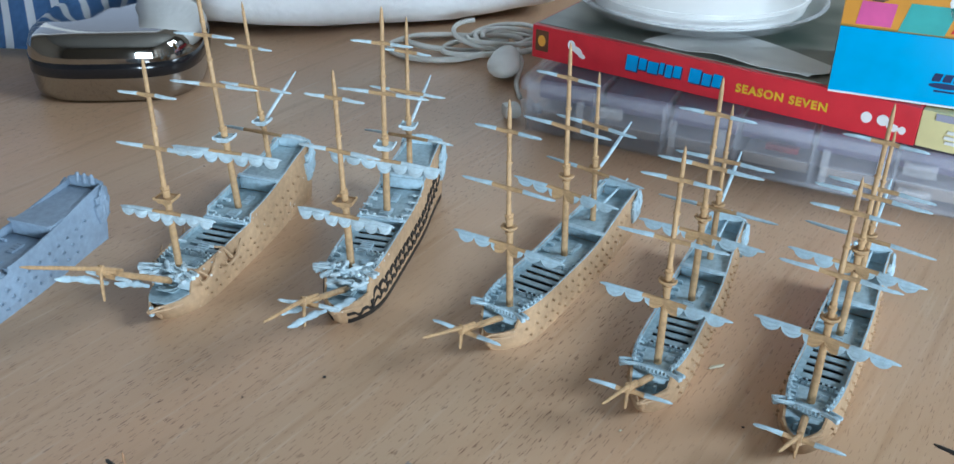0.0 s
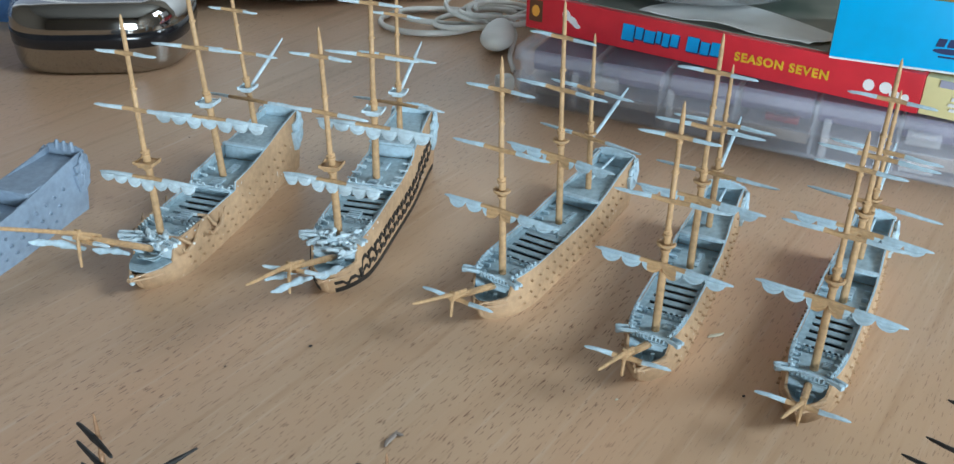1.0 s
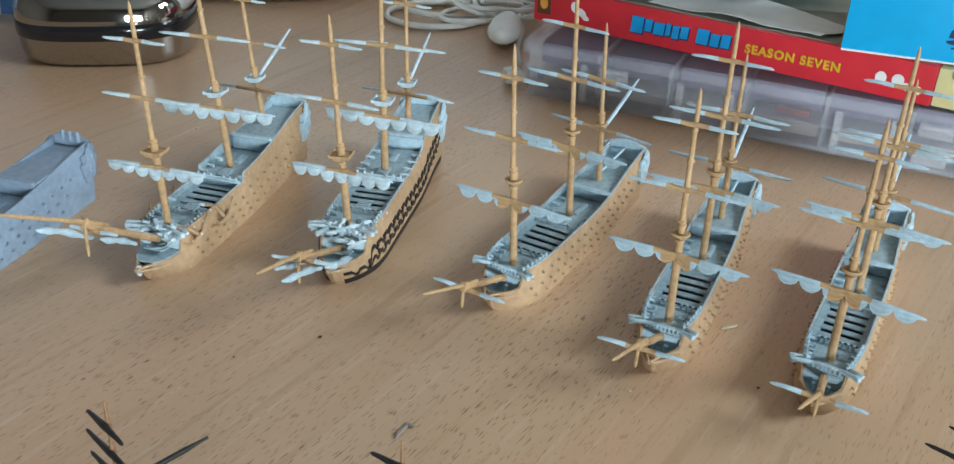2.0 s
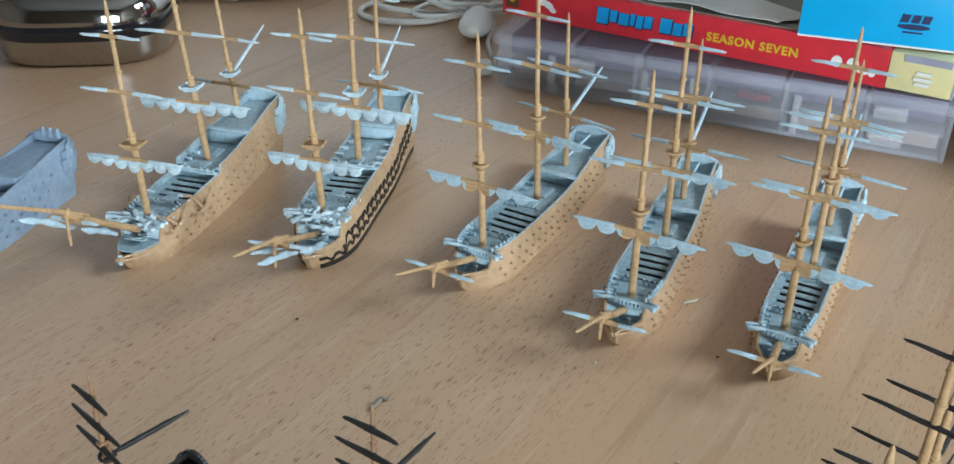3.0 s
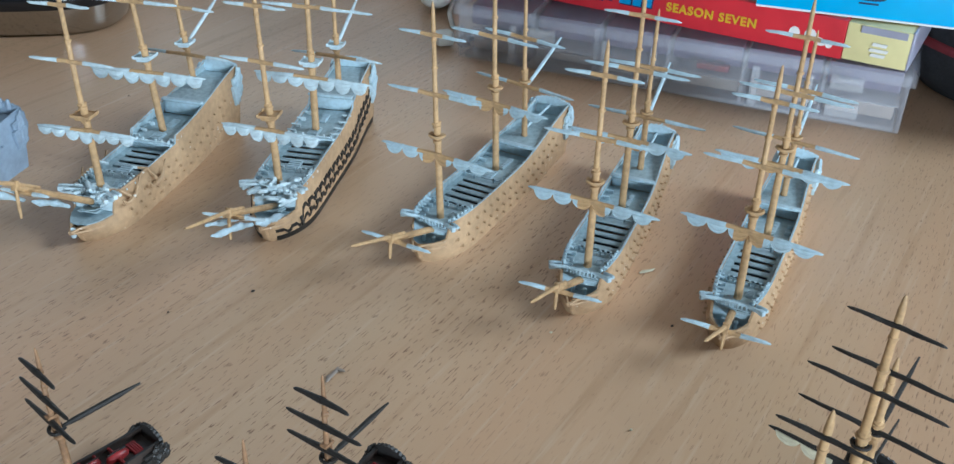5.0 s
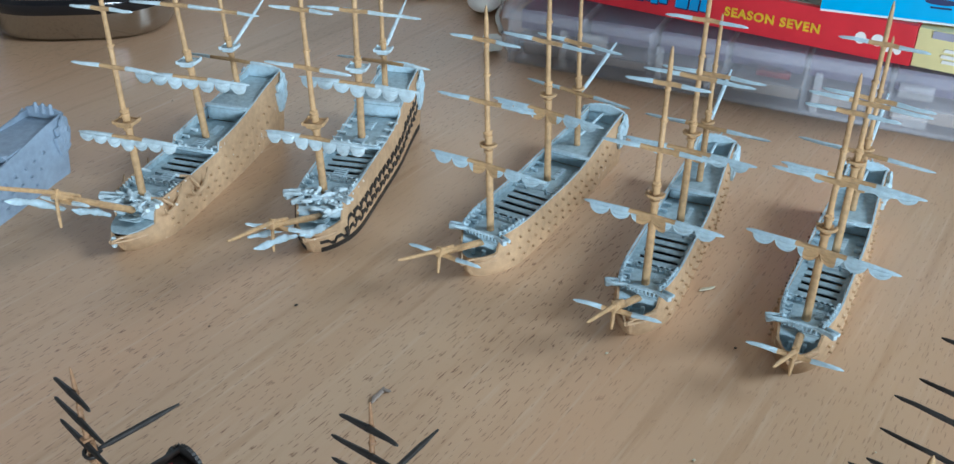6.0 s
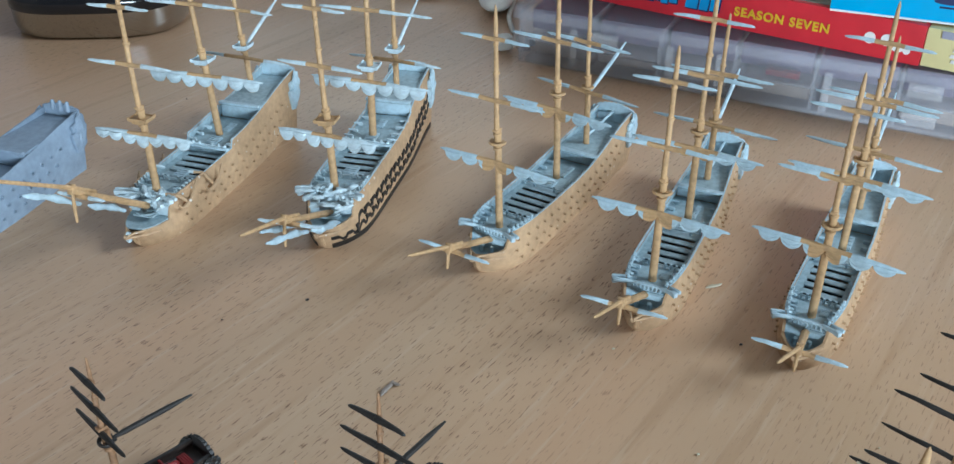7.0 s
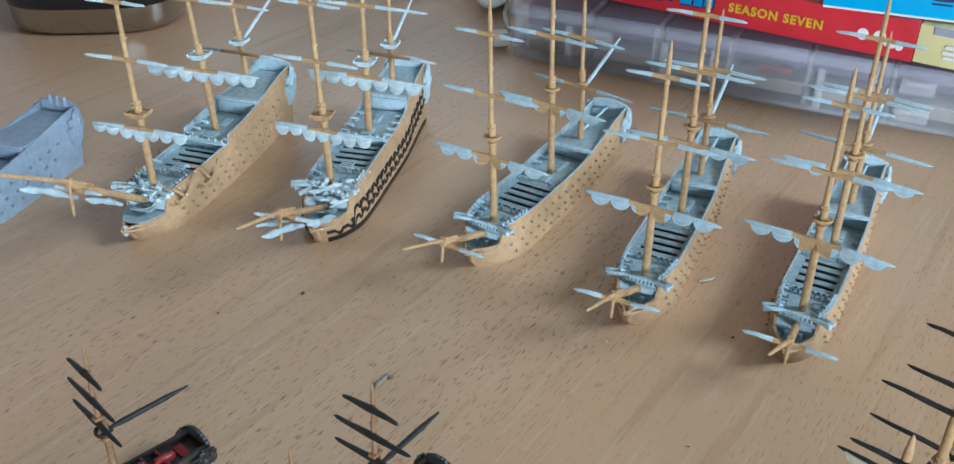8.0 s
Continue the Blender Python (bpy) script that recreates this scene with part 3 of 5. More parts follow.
        boat = add("ship_boat", bm, c["light"], label="upturned dark red boat")
        bm = bmesh.new()
        block(bm, (x, y, z + 2.0), (lx * 0.8, 0.3, 0.35), bevel=0.08)
        add("keel", bm, c["rail"], boat)
    for x, teeth in spec["pin_rails"]:
        bm = bmesh.new()
        z = max(deck_z(x - 2), deck_z(x + 2))
        b = f.side(x, 0.8) - 2.2
        for i in range(teeth):
            y = -b + 2 * b * i / (teeth - 1)
            if abs(y) < 1.4:
                continue
            spar(bm, [((x, y, z), 0.42), ((x, y, z + 1.5), 0.36), ((x, y, z + 2.1), 0.5)], 6)
        block(bm, (x, 0, z + 1.15), (0.5, 2 * b, 0.4), bevel=0.08)
        add("pin_rail", bm, c["light"])
    for x, z0, z1, th in spec["breaks"]:
        bm = bmesh.new()
        b = f.side(x, 0.95) - 0.5
        block(bm, (x, 0, z1), (th, 2 * b, 0.9), bevel=0.2)
        block(bm, (x - th * 0.3, 0, (z0 + z1) / 2), (0.5, 2 * b - 0.3, z1 - z0), bevel=0.05)
        add("break_beam", bm, c["rail"])
    # stern: transom windows, galleries and taffrail
    xs = f.stern
    zr = f.rail(xs)
    hb = f.half(xs)
    bm = bmesh.new()
    prev = None
    for k in range(17):
        t = k / 8 - 1
        zt = zr + 1.9 - 1.7 * t * t + (0.35 if k % 2 else 0)
        xa = xs - f.rake * 0.95
        cur = [bm.verts.new(p) for p in ((xa - 0.5, t * hb * 0.98, zr - 2.4), (xa - 0.8, t * hb, zt), (xa + 0.2, t * hb, zt), (xa + 0.5, t * hb * 0.98, zr - 2.4))]
        if prev:
            bridge(bm, prev, cur)
        else:
            bm.faces.new(cur)
        prev = cur
    bm.faces.new(prev)
    add("taffrail", bm, c["stern"])
    bm = bmesh.new()
    block(bm, (xs - f.rake * 0.55 - 0.3, 0, zr * 0.66), (0.7, 2 * hb * 0.9, zr * 0.5), ry=-12, bevel=0.15)
    for k in range(6):
        block(bm, (xs - f.rake * 0.6 - 0.75, (k - 2.5) * hb * 0.29, zr * 0.68), (0.3, hb * 0.17, zr * 0.22), ry=-12, bevel=0.05)
    add("transom", bm, c["stern"])
    if spec.get("lanterns"):
        for y in (-0.35, 0.05, 0.45):
            bm = bmesh.new()
            lathe(bm, [(0.0, 3.6), (0.5, 3.4), (0.9, 2.6), (0.8, 1.8), (1.3, 0.6), (1.2, -0.6)], (xs - f.rake * 0.9, y * hb, zr), 9)
            add("stern_lantern", bm, c["stern"])
    for s in (1, -1):
        bm = bmesh.new()
        y = f.side(xs + 3, 0.6)
        block(bm, (xs + 1.6, s * (y + 0.5), zr * 0.62), (6.0, 1.5, zr * 0.22), rz=s * 3, ry=6, bevel=0.3)
        block(bm, (xs + 1.6, s * (y + 0.6), zr * 0.46), (4.6, 1.2, zr * 0.14), rz=s * 3, ry=6, bevel=0.3)
        block(bm, (xs + 1.4, s * (y + 0.3), zr * 0.8), (4.4, 1.1, zr * 0.12), ry=6, bevel=0.25)
        for k in range(3):
            block(bm, (xs - 0.4 + 2.0 * k, s * (y + 1.2), zr * 0.62), (0.9, 0.3, zr * 0.13), ry=6, bevel=0.05)
        add("stern_gallery", bm, c["stern"])
        bm = bmesh.new()
        bmesh.ops.create_icosphere(bm, subdivisions=4, radius=1.0)
        for v in bm.verts:
            q = v.co.copy()
            n = noise.noise(q * 2.1 + Vector((seed, s, 0))) * 0.55 + noise.noise(q * 5.0 + Vector((s, seed, 2))) * 0.5 + noise.noise(q * 11.0 + Vector((s, seed, 5))) * 0.25
            v.co = Vector((xs - 0.6 + q.x * 2.9 - 0.12 * zr * q.z * 0.5, s * (y + 0.5 + q.y * 1.2), zr * 0.68 + q.z * zr * 0.32)) + Vector((q.x * 1.2, q.y * s * 1.1, q.z * 1.2)) * n
        add("quarter_carving", bm, c["stern"])
    # guns in rows along the sides
    me = spec["gun"]
    if me:
        for fr, x0, x1, n in spec["gun_rows"]:
            for s in (1, -1):
                for i in range(n):
                    x = x0 + (x1 - x0) * i / (n - 1)
                    p = f.at(x, fr, s, -0.3)
                    q = f.at(x + 1, fr, s, -0.3)
                    yaw = math.degrees(math.atan2(q.y - p.y, q.x - p.x)) + (180 if s < 0 else 0)
                    share("gun_port", me, Matrix.Translation(p * S) @ pose(0, 0, 0, 0, 0, yaw), ship)
    for z0, z1, wave, material in spec["bands"]:
        for s in (1, -1):
            add("painted_band", band_mesh(f, z0, z1, s, f.stern + 1.5, f.bow - 1.0, 0.3, wave), material)
    for fr0, material, lid in spec["lids"]:
        n = 17
        for s in (1, -1):
            for i in range(n):
                x = f.stern + 12 + (f.bow - f.stern - 22) * i / (n - 1)
                bm = bmesh.new()
                p = f.at(x, fr0, s, 0.35)
                block(bm, tuple(p), lid, rx=s * 14, bevel=0.12)
                add("port_lid", bm, material)
    # anchor on the bow
    if spec["anchor"]:
        for s in (1, -1):
            for xa, drop in ((f.bow - 15, 0.80), (f.bow - 31, 0.70)):
                p0 = f.at(xa + 2.5, 1.0, s, -3.0) + Vector((0, 0, 1.2))
                pm = f.at(xa + 0.8, 1.0, s, 0.3) + Vector((0, 0, 0.5))
                p1 = f.at(xa - 1.5, drop, s, 1.5)
                bm = bmesh.new()
                spar(bm, [(tuple(p0), 0.55), (tuple(pm), 0.6), (tuple(p1), 0.5)], 7)
                arm = [(-4.6, 3.6, 0.25), (-3.6, 1.4, 0.45), (-1.9, -0.2, 0.55), (0.0, -0.6, 0.6), (1.9, -0.9, 0.55), (3.3, -0.3, 0.45), (4.0, 1.2, 0.25)]
                spar(bm, [((p1.x + 1.4 * ax, p1.y + s * 0.3, p1.z + 1.4 * az), 1.3 * ar) for ax, az, ar in arm], 6)
                add("anchor", bm, c["hull"])
                bm = bmesh.new()
                q = Vector((2.4, s * 0.2, 1.6))
                spar(bm, [(tuple(p0 - q), 0.45), (tuple(p0), 0.7), (tuple(p0 + q), 0.45)], 6)
                add("anchor_stock", bm, c["light"])
            bm = bmesh.new()
            spar(bm, [(tuple(f.at(xk, 1.0, s, 0.25) + Vector((0, 0, 0.45))), 0.55) for xk in (f.bow - 14, f.bow - 19, f.bow - 25, f.bow - 30)], 7)
            add("fender", bm, c["hull"])
    # masts, yards, sails
    for k, ms in enumerate(spec["masts"]):
        x, base, top = ms["x"], ms["base"], ms["top"]
        rings = [(ms["plate"] - 2.2, 1.0), (ms["plate"] + 3.0, 0.95), ((ms["plate"] + top) / 2 + 1, 0.75), (top * 0.86, 0.6)]
        mast = add("mast", mast_mesh(base, top, ms.get("r", 1.25), ms["plate"], rings), c["mast"])
        mast.location = Vector((x, 0, 0)) * S
        mast.rotation_euler = (radians(ms.get("lean", 0)), radians(ms.get("rake", 0)), 0)
        pl = add("fighting_top", (plate_top_mesh if spec["plates"] else hoop_top_mesh)(ms.get("top_r", 2.7)), c["mast"] if k == 0 and spec["plates"] else c["plate"], mast)
        pl.location = Vector((0.4, 0, ms["plate"])) * S
        for j, (z, half, sail, yaw, tilt) in enumerate(ms["yards"]):
            y = add("yard", yard_mesh(half, 1.0 if sail else 0.85 if half > 15 else 0.76, ms.get("mid", 0.33), 0.2), [c["yard_mid"], c["yard"]], mast)
            y.matrix_basis = Matrix.Translation(Vector((1.4, 0, z)) * S) @ pose(0, 0, 0, tilt - ms.get("lean", 0), 0, yaw)
            if sail:
                if spec["plates"]:
                    bm = furled_mesh(half * 0.95, 7, 4.4 * sail, 1.5, seed * 31 + k * 7 + j, 0.3, 0, 0.25)
                else:
                    bm = furled_mesh(half * 0.9, 6, 3.5 * sail, 0.7, seed * 31 + k * 7 + j, 0.05, ms.get("mid", 0.33) * 0.75)
                sl = add("furled_sail", bm, [c["yard_mid"] if not spec["plates"] else c["sail"], c["sail"]], mast)
                sl.matrix_basis = Matrix.Translation(Vector((2.0, 0, z - 0.2)) * S) @ pose(0, 0, 0, tilt - ms.get("lean", 0), 0, yaw)
        if "gaff" in ms:
            (ax, ay, az), (bx, by, bz) = ms["gaff"]
            bm = bmesh.new()
            a, b = Vector((ax, ay, az)), Vector((bx, by, bz))
            spar(bm, [(tuple(a), 0.4), (tuple(a.lerp(b, 0.15)), 0.75), (tuple(a.lerp(b, 0.7)), 0.75), (tuple(b), 0.3)], 7)
            add("gaff", bm, c["gaff"], mast)
        if "boom" in ms:
            (ax, ay, az), (bx, by, bz) = ms["boom"]
            bm = bmesh.new()
            a, b = Vector((ax, ay, az)), Vector((bx, by, bz))
            spar(bm, [(tuple(a), 0.45), (tuple(a.lerp(b, 0.3)), 0.6), (tuple(b), 0.35)], 7)
            add("boom", bm, c["boom"], mast)
    # bowsprit
    bs = spec["sprit"]
    a, mid, tip = (Vector(p) for p in bs["points"])
    d = (tip - a).normalized()
    up = Vector((-d.z, 0, d.x))
    bm = bmesh.new()
    spar(bm, [(tuple(a), 1.25), (tuple(a.lerp(mid, 0.95)), 1.0), (tuple(mid), 0.9)], 8)
    j0 = mid.lerp(a, 0.28) + up * 1.3
    spar(bm, [(tuple(j0), 0.7), (tuple(mid + up * 1.0), 0.75), (tuple(tip.lerp(mid, 0.1)), 0.55), (tuple(tip), 0.25)], 8)
    block(bm, tuple(mid + up * 0.5), (1.1, 1.9, 3.4), ry=-math.degrees(math.atan2(d.z, d.x)), bevel=0.2)
    sprit = add("bowsprit", bm, c["mast"])
    bm = bmesh.new()
    e = mid + Vector((0.6, 0, -bs["striker"]))
    spar(bm, [(tuple(mid + up), 0.5), (tuple(mid.lerp(e, 0.6)), 0.6), (tuple(e), 0.4)], 6)
    add("dolphin_striker", bm, c["mast"], sprit)
    y = add("spritsail_yard", yard_mesh(bs["half"], 0.85, 0.34), [c["yard_mid"], c["yard"]], sprit)
    y.matrix_basis = Matrix.Translation((mid.lerp(a, 0.12) - up * 1.2) * S) @ pose(0, 0, 0, 0, 0, bs.get("yaw", 0))
    for i, (t0, t1, dz, dy, r) in enumerate(bs["sails"]):
        p0, p1 = a.lerp(tip, t0), a.lerp(tip, t1)
        off = Vector((0, dy, dz))
        add("stowed_headsail", lumpy_mesh(p0 + off, p1 + off, r, 5, seed + i), c["yard_end"] if "yard_end" in c else c["sail"], sprit)
    return ship


U = 0.001 * K
GROUP_A = "fleet of model sailing ships"
PAINT_FRIGATE = dict(hull=M_TANHULL, deck=M_DECK, hold=M_HOLD_SHADE, rail=M_GREY, light=M_GREY, hatch=M_GREY, stern=M_GREY, mast=M_TAN, plate=M_TAN,
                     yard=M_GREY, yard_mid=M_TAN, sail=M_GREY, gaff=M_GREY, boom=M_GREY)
PAINT_LINE = dict(PAINT_FRIGATE, yard_end=M_GREY, light=M_PALE, plate=M_PALE, sail=M_PALE, yard=M_PALE, gaff=M_PALE, rail=M_GREY)
PAINT_BARE = dict(PAINT_FRIGATE, hull=M_RESIN, deck=M_RESIN, rail=M_RESIN, light=M_RESIN, hatch=M_RESIN, stern=M_RESIN, mast=M_RESIN)
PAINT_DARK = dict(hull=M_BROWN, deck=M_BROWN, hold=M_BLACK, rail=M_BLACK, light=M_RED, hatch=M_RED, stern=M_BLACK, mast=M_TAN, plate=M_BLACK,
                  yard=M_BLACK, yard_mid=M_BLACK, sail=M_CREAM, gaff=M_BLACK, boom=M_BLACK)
PAINT_BRIG = dict(PAINT_DARK, mast=M_UMBER)
GUN_TAN = gun_mesh(U, M_TANHULL)
GUN_RESIN = gun_mesh(U * 1.1, M_RESIN)
GUN_DARK = gun_mesh(U * 0.7, M_BROWN)


def frigate(yards_yaw, unit=U, paint=PAINT_FRIGATE, gun=GUN_TAN, tilt=0, spar_r=1.25, miz=77.5, lean=0.0, mid=(25, -2.5, 17), tip=(38.5, -6.2, 20), beam=9.5):
    a, b, c = yards_yaw
    return dict(
        unit=unit, form=Form(-88, 14, beam, 14.0, 14.5, 20.5, rake=2.5, head=(5.5, 6.0)), paint=paint, beak=True,
        decks=[(12.4, 6, 5.6), (6, -7, 11), (-7, -31, 5.0), (-31, -56, 11), (-56, -88, 15)],
        waist=(-7, -31, 11), gang=2.7, beams=6, fore_x=6.0, deck_guns=[2.5, -1, -4.5, -35, -40, -45, -50],
        hatches=[(-2.8, 3.2, 3.2, 2.6), (-36, 0, 6, 4.0), (-47, 1.5, 9, 1.6)], pin_rails=[(-8, 9), (-31.5, 5)],
        breaks=[(-56, 11, 15.6, 2.2)], gun=gun, gun_rows=[(0.74, -78, 3, 17), (0.48, -76, 4, 17), (0.24, -60, 2, 12)], bands=[], lids=[], anchor=False, plates=False,
        masts=[
            dict(x=0, base=11, top=88.8, plate=43, lean=lean, r=spar_r, yards=[(35.8, 22, 1, a, tilt), (58, 17.6, 0, a + 2, tilt), (78.3, 12.2, 0, a + 2, tilt)]),
            dict(x=-41.5, base=11, top=95.6, plate=45, lean=lean, r=spar_r, yards=[(38.7, 22.6, 1, b, tilt), (64.5, 18.2, 0, b, tilt), (83.2, 13, 0, b, tilt)]),
            dict(x=-66, base=15, top=miz, plate=38.5, lean=lean, top_r=2.2, r=spar_r * 0.9, yards=[(37, 22.5, 0, c, tilt), (56.3, 18, 0, c, tilt)],
                 gaff=((-1, 0, 35.5), (-33, 0, 45.5)), boom=((-1, 0, 18), (-33, 0, 19.5))),
        ],
        sprit=dict(points=[(5, 0, 9), mid, tip], striker=7, half=13.5, yaw=0, sails=[]),
    )


def liner(yards_yaw, steps, sprit, heights, beam=11.0, masts=(-45, -74), low=0.0, lean=(0, 0, 0)):
    a, b, c = yards_yaw
    h1, h2, h3 = heights
    return dict(
        unit=U, form=Form(-90, 16, beam, 17.5 - low, 16.5 - low, 24 - low, steps, rake=3.0, head=(4.5, 7.0)), paint=PAINT_LINE, beak=True,
        decks=[(14.2, 5, 8.2), (5, -9, 15 - low), (-9, -33, 8 - low), (-33, -60, 17.5 - low), (-60, -90, 23.5 - low)],
        waist=(-9, -33, 15 - low), gang=3.2, beams=6, fore_x=5.0, deck_guns=[-1, -6, -37, -42, -48, -54],
        hatches=[(-4, 3.5, 3.4, 3.0), (-39, 0, 6, 4.6), (-51, 0, 7, 3.0), (-15, 0, 6, 5)], pin_rails=[(-10, 9), (-33.5, 7)],
        breaks=[(-60, 17.5 - low, 24.0 - low, 2.0), (-33, 15 - low, 18.0 - low, 1.6)], gun=GUN_TAN, gun_rows=[(0.66, -78, 2, 15), (0.45, -74, 0, 14), (0.24, -70, -2, 13)],
        bands=[], lids=[], anchor=True, plates=True, clutter=18,
        masts=[
            dict(x=0, base=15 - low, top=h1, lean=lean[0], plate=42.5, r=1.35, top_r=3.2, mid=0.3, yards=[(37, 19.5, 1, a, 0), (62.5, 16, 0, a, 0), (82, 11.5, 0, a, 0)]),
            dict(x=masts[0], lean=lean[1], base=16 - low, top=h2, plate=46.5, r=1.4, top_r=3.3, mid=0.3, yards=[(40.5, 24, 1.1, b, 0), (68.5, 18.5, 0, b, 0), (88, 12.5, 0, b, 0)]),
            dict(x=masts[1], lean=lean[2], base=21 - low, top=h3, plate=41.5, r=1.2, top_r=2.9, mid=0.45, yards=[(37, 20.5, 0, c, 0), (57, 17, 0, c, 0), (74, 11, 0, c, 0)],
                 gaff=((-1, 0, 41), (-33, 0, 51.5))),
        ],
        sprit=sprit,
    )


def brig(yaw):
    return dict(
        unit=U, form=Form(-44, 10, 6.0, 7.6, 9.0, 8.6, rake=2.0), paint=PAINT_BRIG, beak=False,
        decks=[(9.5, -44, 6.6)], boats=[(-30, 1.6, 6.0, 2.6), (-36.5, -0.6, 6.5, 2.8), (-30, -2.2, 5.0, 1.8)],
        waist=(-8, -16, 6.6), gang=1.2, beams=3, fore_x=5, deck_guns=[-4, -18, -28, -32, -36],
        hatches=[(-5, 0, 3, 3), (-41, 0, 2.5, 5)], pin_rails=[(-20, 5)],
        breaks=[], gun=GUN_DARK, gun_rows=[(0.6, -36, 2, 9)], bands=[], lids=[], anchor=False, plates=False,
        masts=[
            dict(x=0, base=6.2, top=50, plate=25, r=0.95, top_r=1.9, mid=0, yards=[(21, 13, 0, yaw, 0), (32, 11, 0, yaw, 0), (42, 8, 0, yaw, 0)]),
            dict(x=-24, base=6.2, top=50, plate=25.5, r=0.95, top_r=2.1, mid=0, yards=[(29, 11.5, 0, yaw, 0), (36, 11, 0, yaw, 0), (43.5, 8, 0, yaw, 0)],
                 gaff=((-1, 0, 25.5), (-22, 0, 25.5))),
        ],
        sprit=dict(points=[(5, 0, 7), (18, 0, 10), (28, 0, 13)], striker=4, half=6, sails=[]),
    )


def ship_pose(x, y, heading):
    return pose(x * K, y * K, 0, 0, 0, heading)


# ---- the room ----
def slab(name, lo, hi, material, bevel=0.0, label="", category=""):
    bm = bmesh.new()
    block(bm, [(a + b) / 2 for a, b in zip(lo, hi)], [b - a for a, b in zip(lo, hi)], bevel=bevel)
    return tagged(part(name, bm, material, smooth=0), label, category, kind="structure")


X0, X1, Y0, Y1, Z0, Z1 = -1.7, 1.32, -2.36, 0.97, -0.74, 1.65
slab("floor", (X0, Y0, Z0 - 0.1), (X1, Y1, Z0), M_CARPET)
slab("ceiling", (X0, Y0, Z1), (X1, Y1, Z1 + 0.1), M_CEIL)
slab("wall_west", (X0 - 0.12, Y0, Z0), (X0, Y1, Z1), M_WALL)


def wall_with_window(name, axis, at, thick, a0, a1, w0, w1, s0, s1):
    """A wall along x or y with one opening."""
    bm = bmesh.new()
    for lo, hi, z0, z1 in ((a0, w0, Z0, Z1), (w1, a1, Z0, Z1), (w0, w1, Z0, s0), (w0, w1, s1, Z1)):
        c, s = (lo + hi) / 2, hi - lo
        if axis == "x":
            block(bm, (c, at + thick / 2, (z0 + z1) / 2), (s, thick, z1 - z0))
        else:
            block(bm, (at + thick / 2, c, (z0 + z1) / 2), (thick, s, z1 - z0))
    bmesh.ops.remove_doubles(bm, verts=bm.verts, dist=1e-5)
    return tagged(part(name, bm, M_WALL, smooth=0), kind="structure")


def window_frame(name, axis, at, w0, w1, s0, s1):
    root = new(name)
    tagged(root, kind="structure")
    mid = (w0 + w1) / 2
    for lo, hi, z0, z1 in ((w0, w1, s0, s0 + 0.05), (w0, w1, s1 - 0.05, s1), (w0, w0 + 0.05, s0, s1), (w1 - 0.05, w1, s0, s1), (mid - 0.025, mid + 0.025, s0, s1)):
        bm = bmesh.new()
        c, s = (lo + hi) / 2, hi - lo
        if axis == "x":
            block(bm, (c, at, (z0 + z1) / 2), (s, 0.05, z1 - z0), bevel=0.006)
        else:
            block(bm, (at, c, (z0 + z1) / 2), (0.05, s, z1 - z0), bevel=0.006)
        part("window_bar", bm, M_FRAME, root)


wall_with_window("wall_south", "x", Y0 - 0.12, 0.12, X0, X1, 0.08, 1.12, -0.02, 0.44)
wall_with_window("wall_east", "y", X1, 0.12, Y0, Y1, -0.27, 0.43, 0.60, 1.30)
wall_with_window("wall_north", "x", Y1, 0.12, X0, X1, -1.12, -0.12, 0.12, 1.12)
# unseen low opening, made up to hold the front fill lamp
window_frame("fill_window", "x", Y0 - 0.13, 0.08, 1.12, -0.02, 0.44)
window_frame("window_3", "y", X1 + 0.14, -0.27, 0.43, 0.60, 1.30)
window_frame("window_2", "x", Y1 + 0.06, -1.12, -0.12, 0.12, 1.12)

desk = thing("desk", pose(0, 0, 0), "beech laminate desk with a satin top", "desk")
bm = bmesh.new()
block(bm, (-0.07, 0.2, -0.0125), (1.68, 1.3, 0.025), bevel=0.002)
part("desktop", bm, M_WOOD, desk, smooth=30)
for x in (-0.84, 0.70):
    for y in (-0.41, 0.81):
        bm = bmesh.new()
        block(bm, (x, y, (Z0 - 0.025) / 2), (0.05, 0.05, -Z0 - 0.025), bevel=0.004)
        part("leg", bm, M_FRAME, desk)

# ---- the fleet ----
build_ship("model_ship", ship_pose(-0.0929, 0.3190, -106.5), liner((0, 2, -3), ((-36, 3.2),), dict(points=[(7, 0, 12), (41, 0, 36), (72, 0, 56)], striker=11, half=9, sails=[(0.46, 0.80, -3.0, -1, 1.3), (0.14, 0.40, -3.2, -2, 1.4)]), (94.5, 108, 92), 10.4, low=1.8, lean=(0.8, 4, 4.3)),
           "tan model warship with grey deck and furled sails", GROUP_A, 1)
lineB = liner((-8, -5, -8), ((-60, 2.0),), dict(points=[(7, 0, 10), (44, 0, 28), (72, 0, 39.5)], striker=9, half=11, sails=[(0.40, 0.86, -3.4, 3, 1.3), (0.04, 0.42, -3.2, 4.5, 1.5), (0.2, 0.7, -2.6, -4, 1.1)]), (91.5, 101.5, 88), 10.8, (-40, -71.5), lean=(1.8, -0.5, 0))
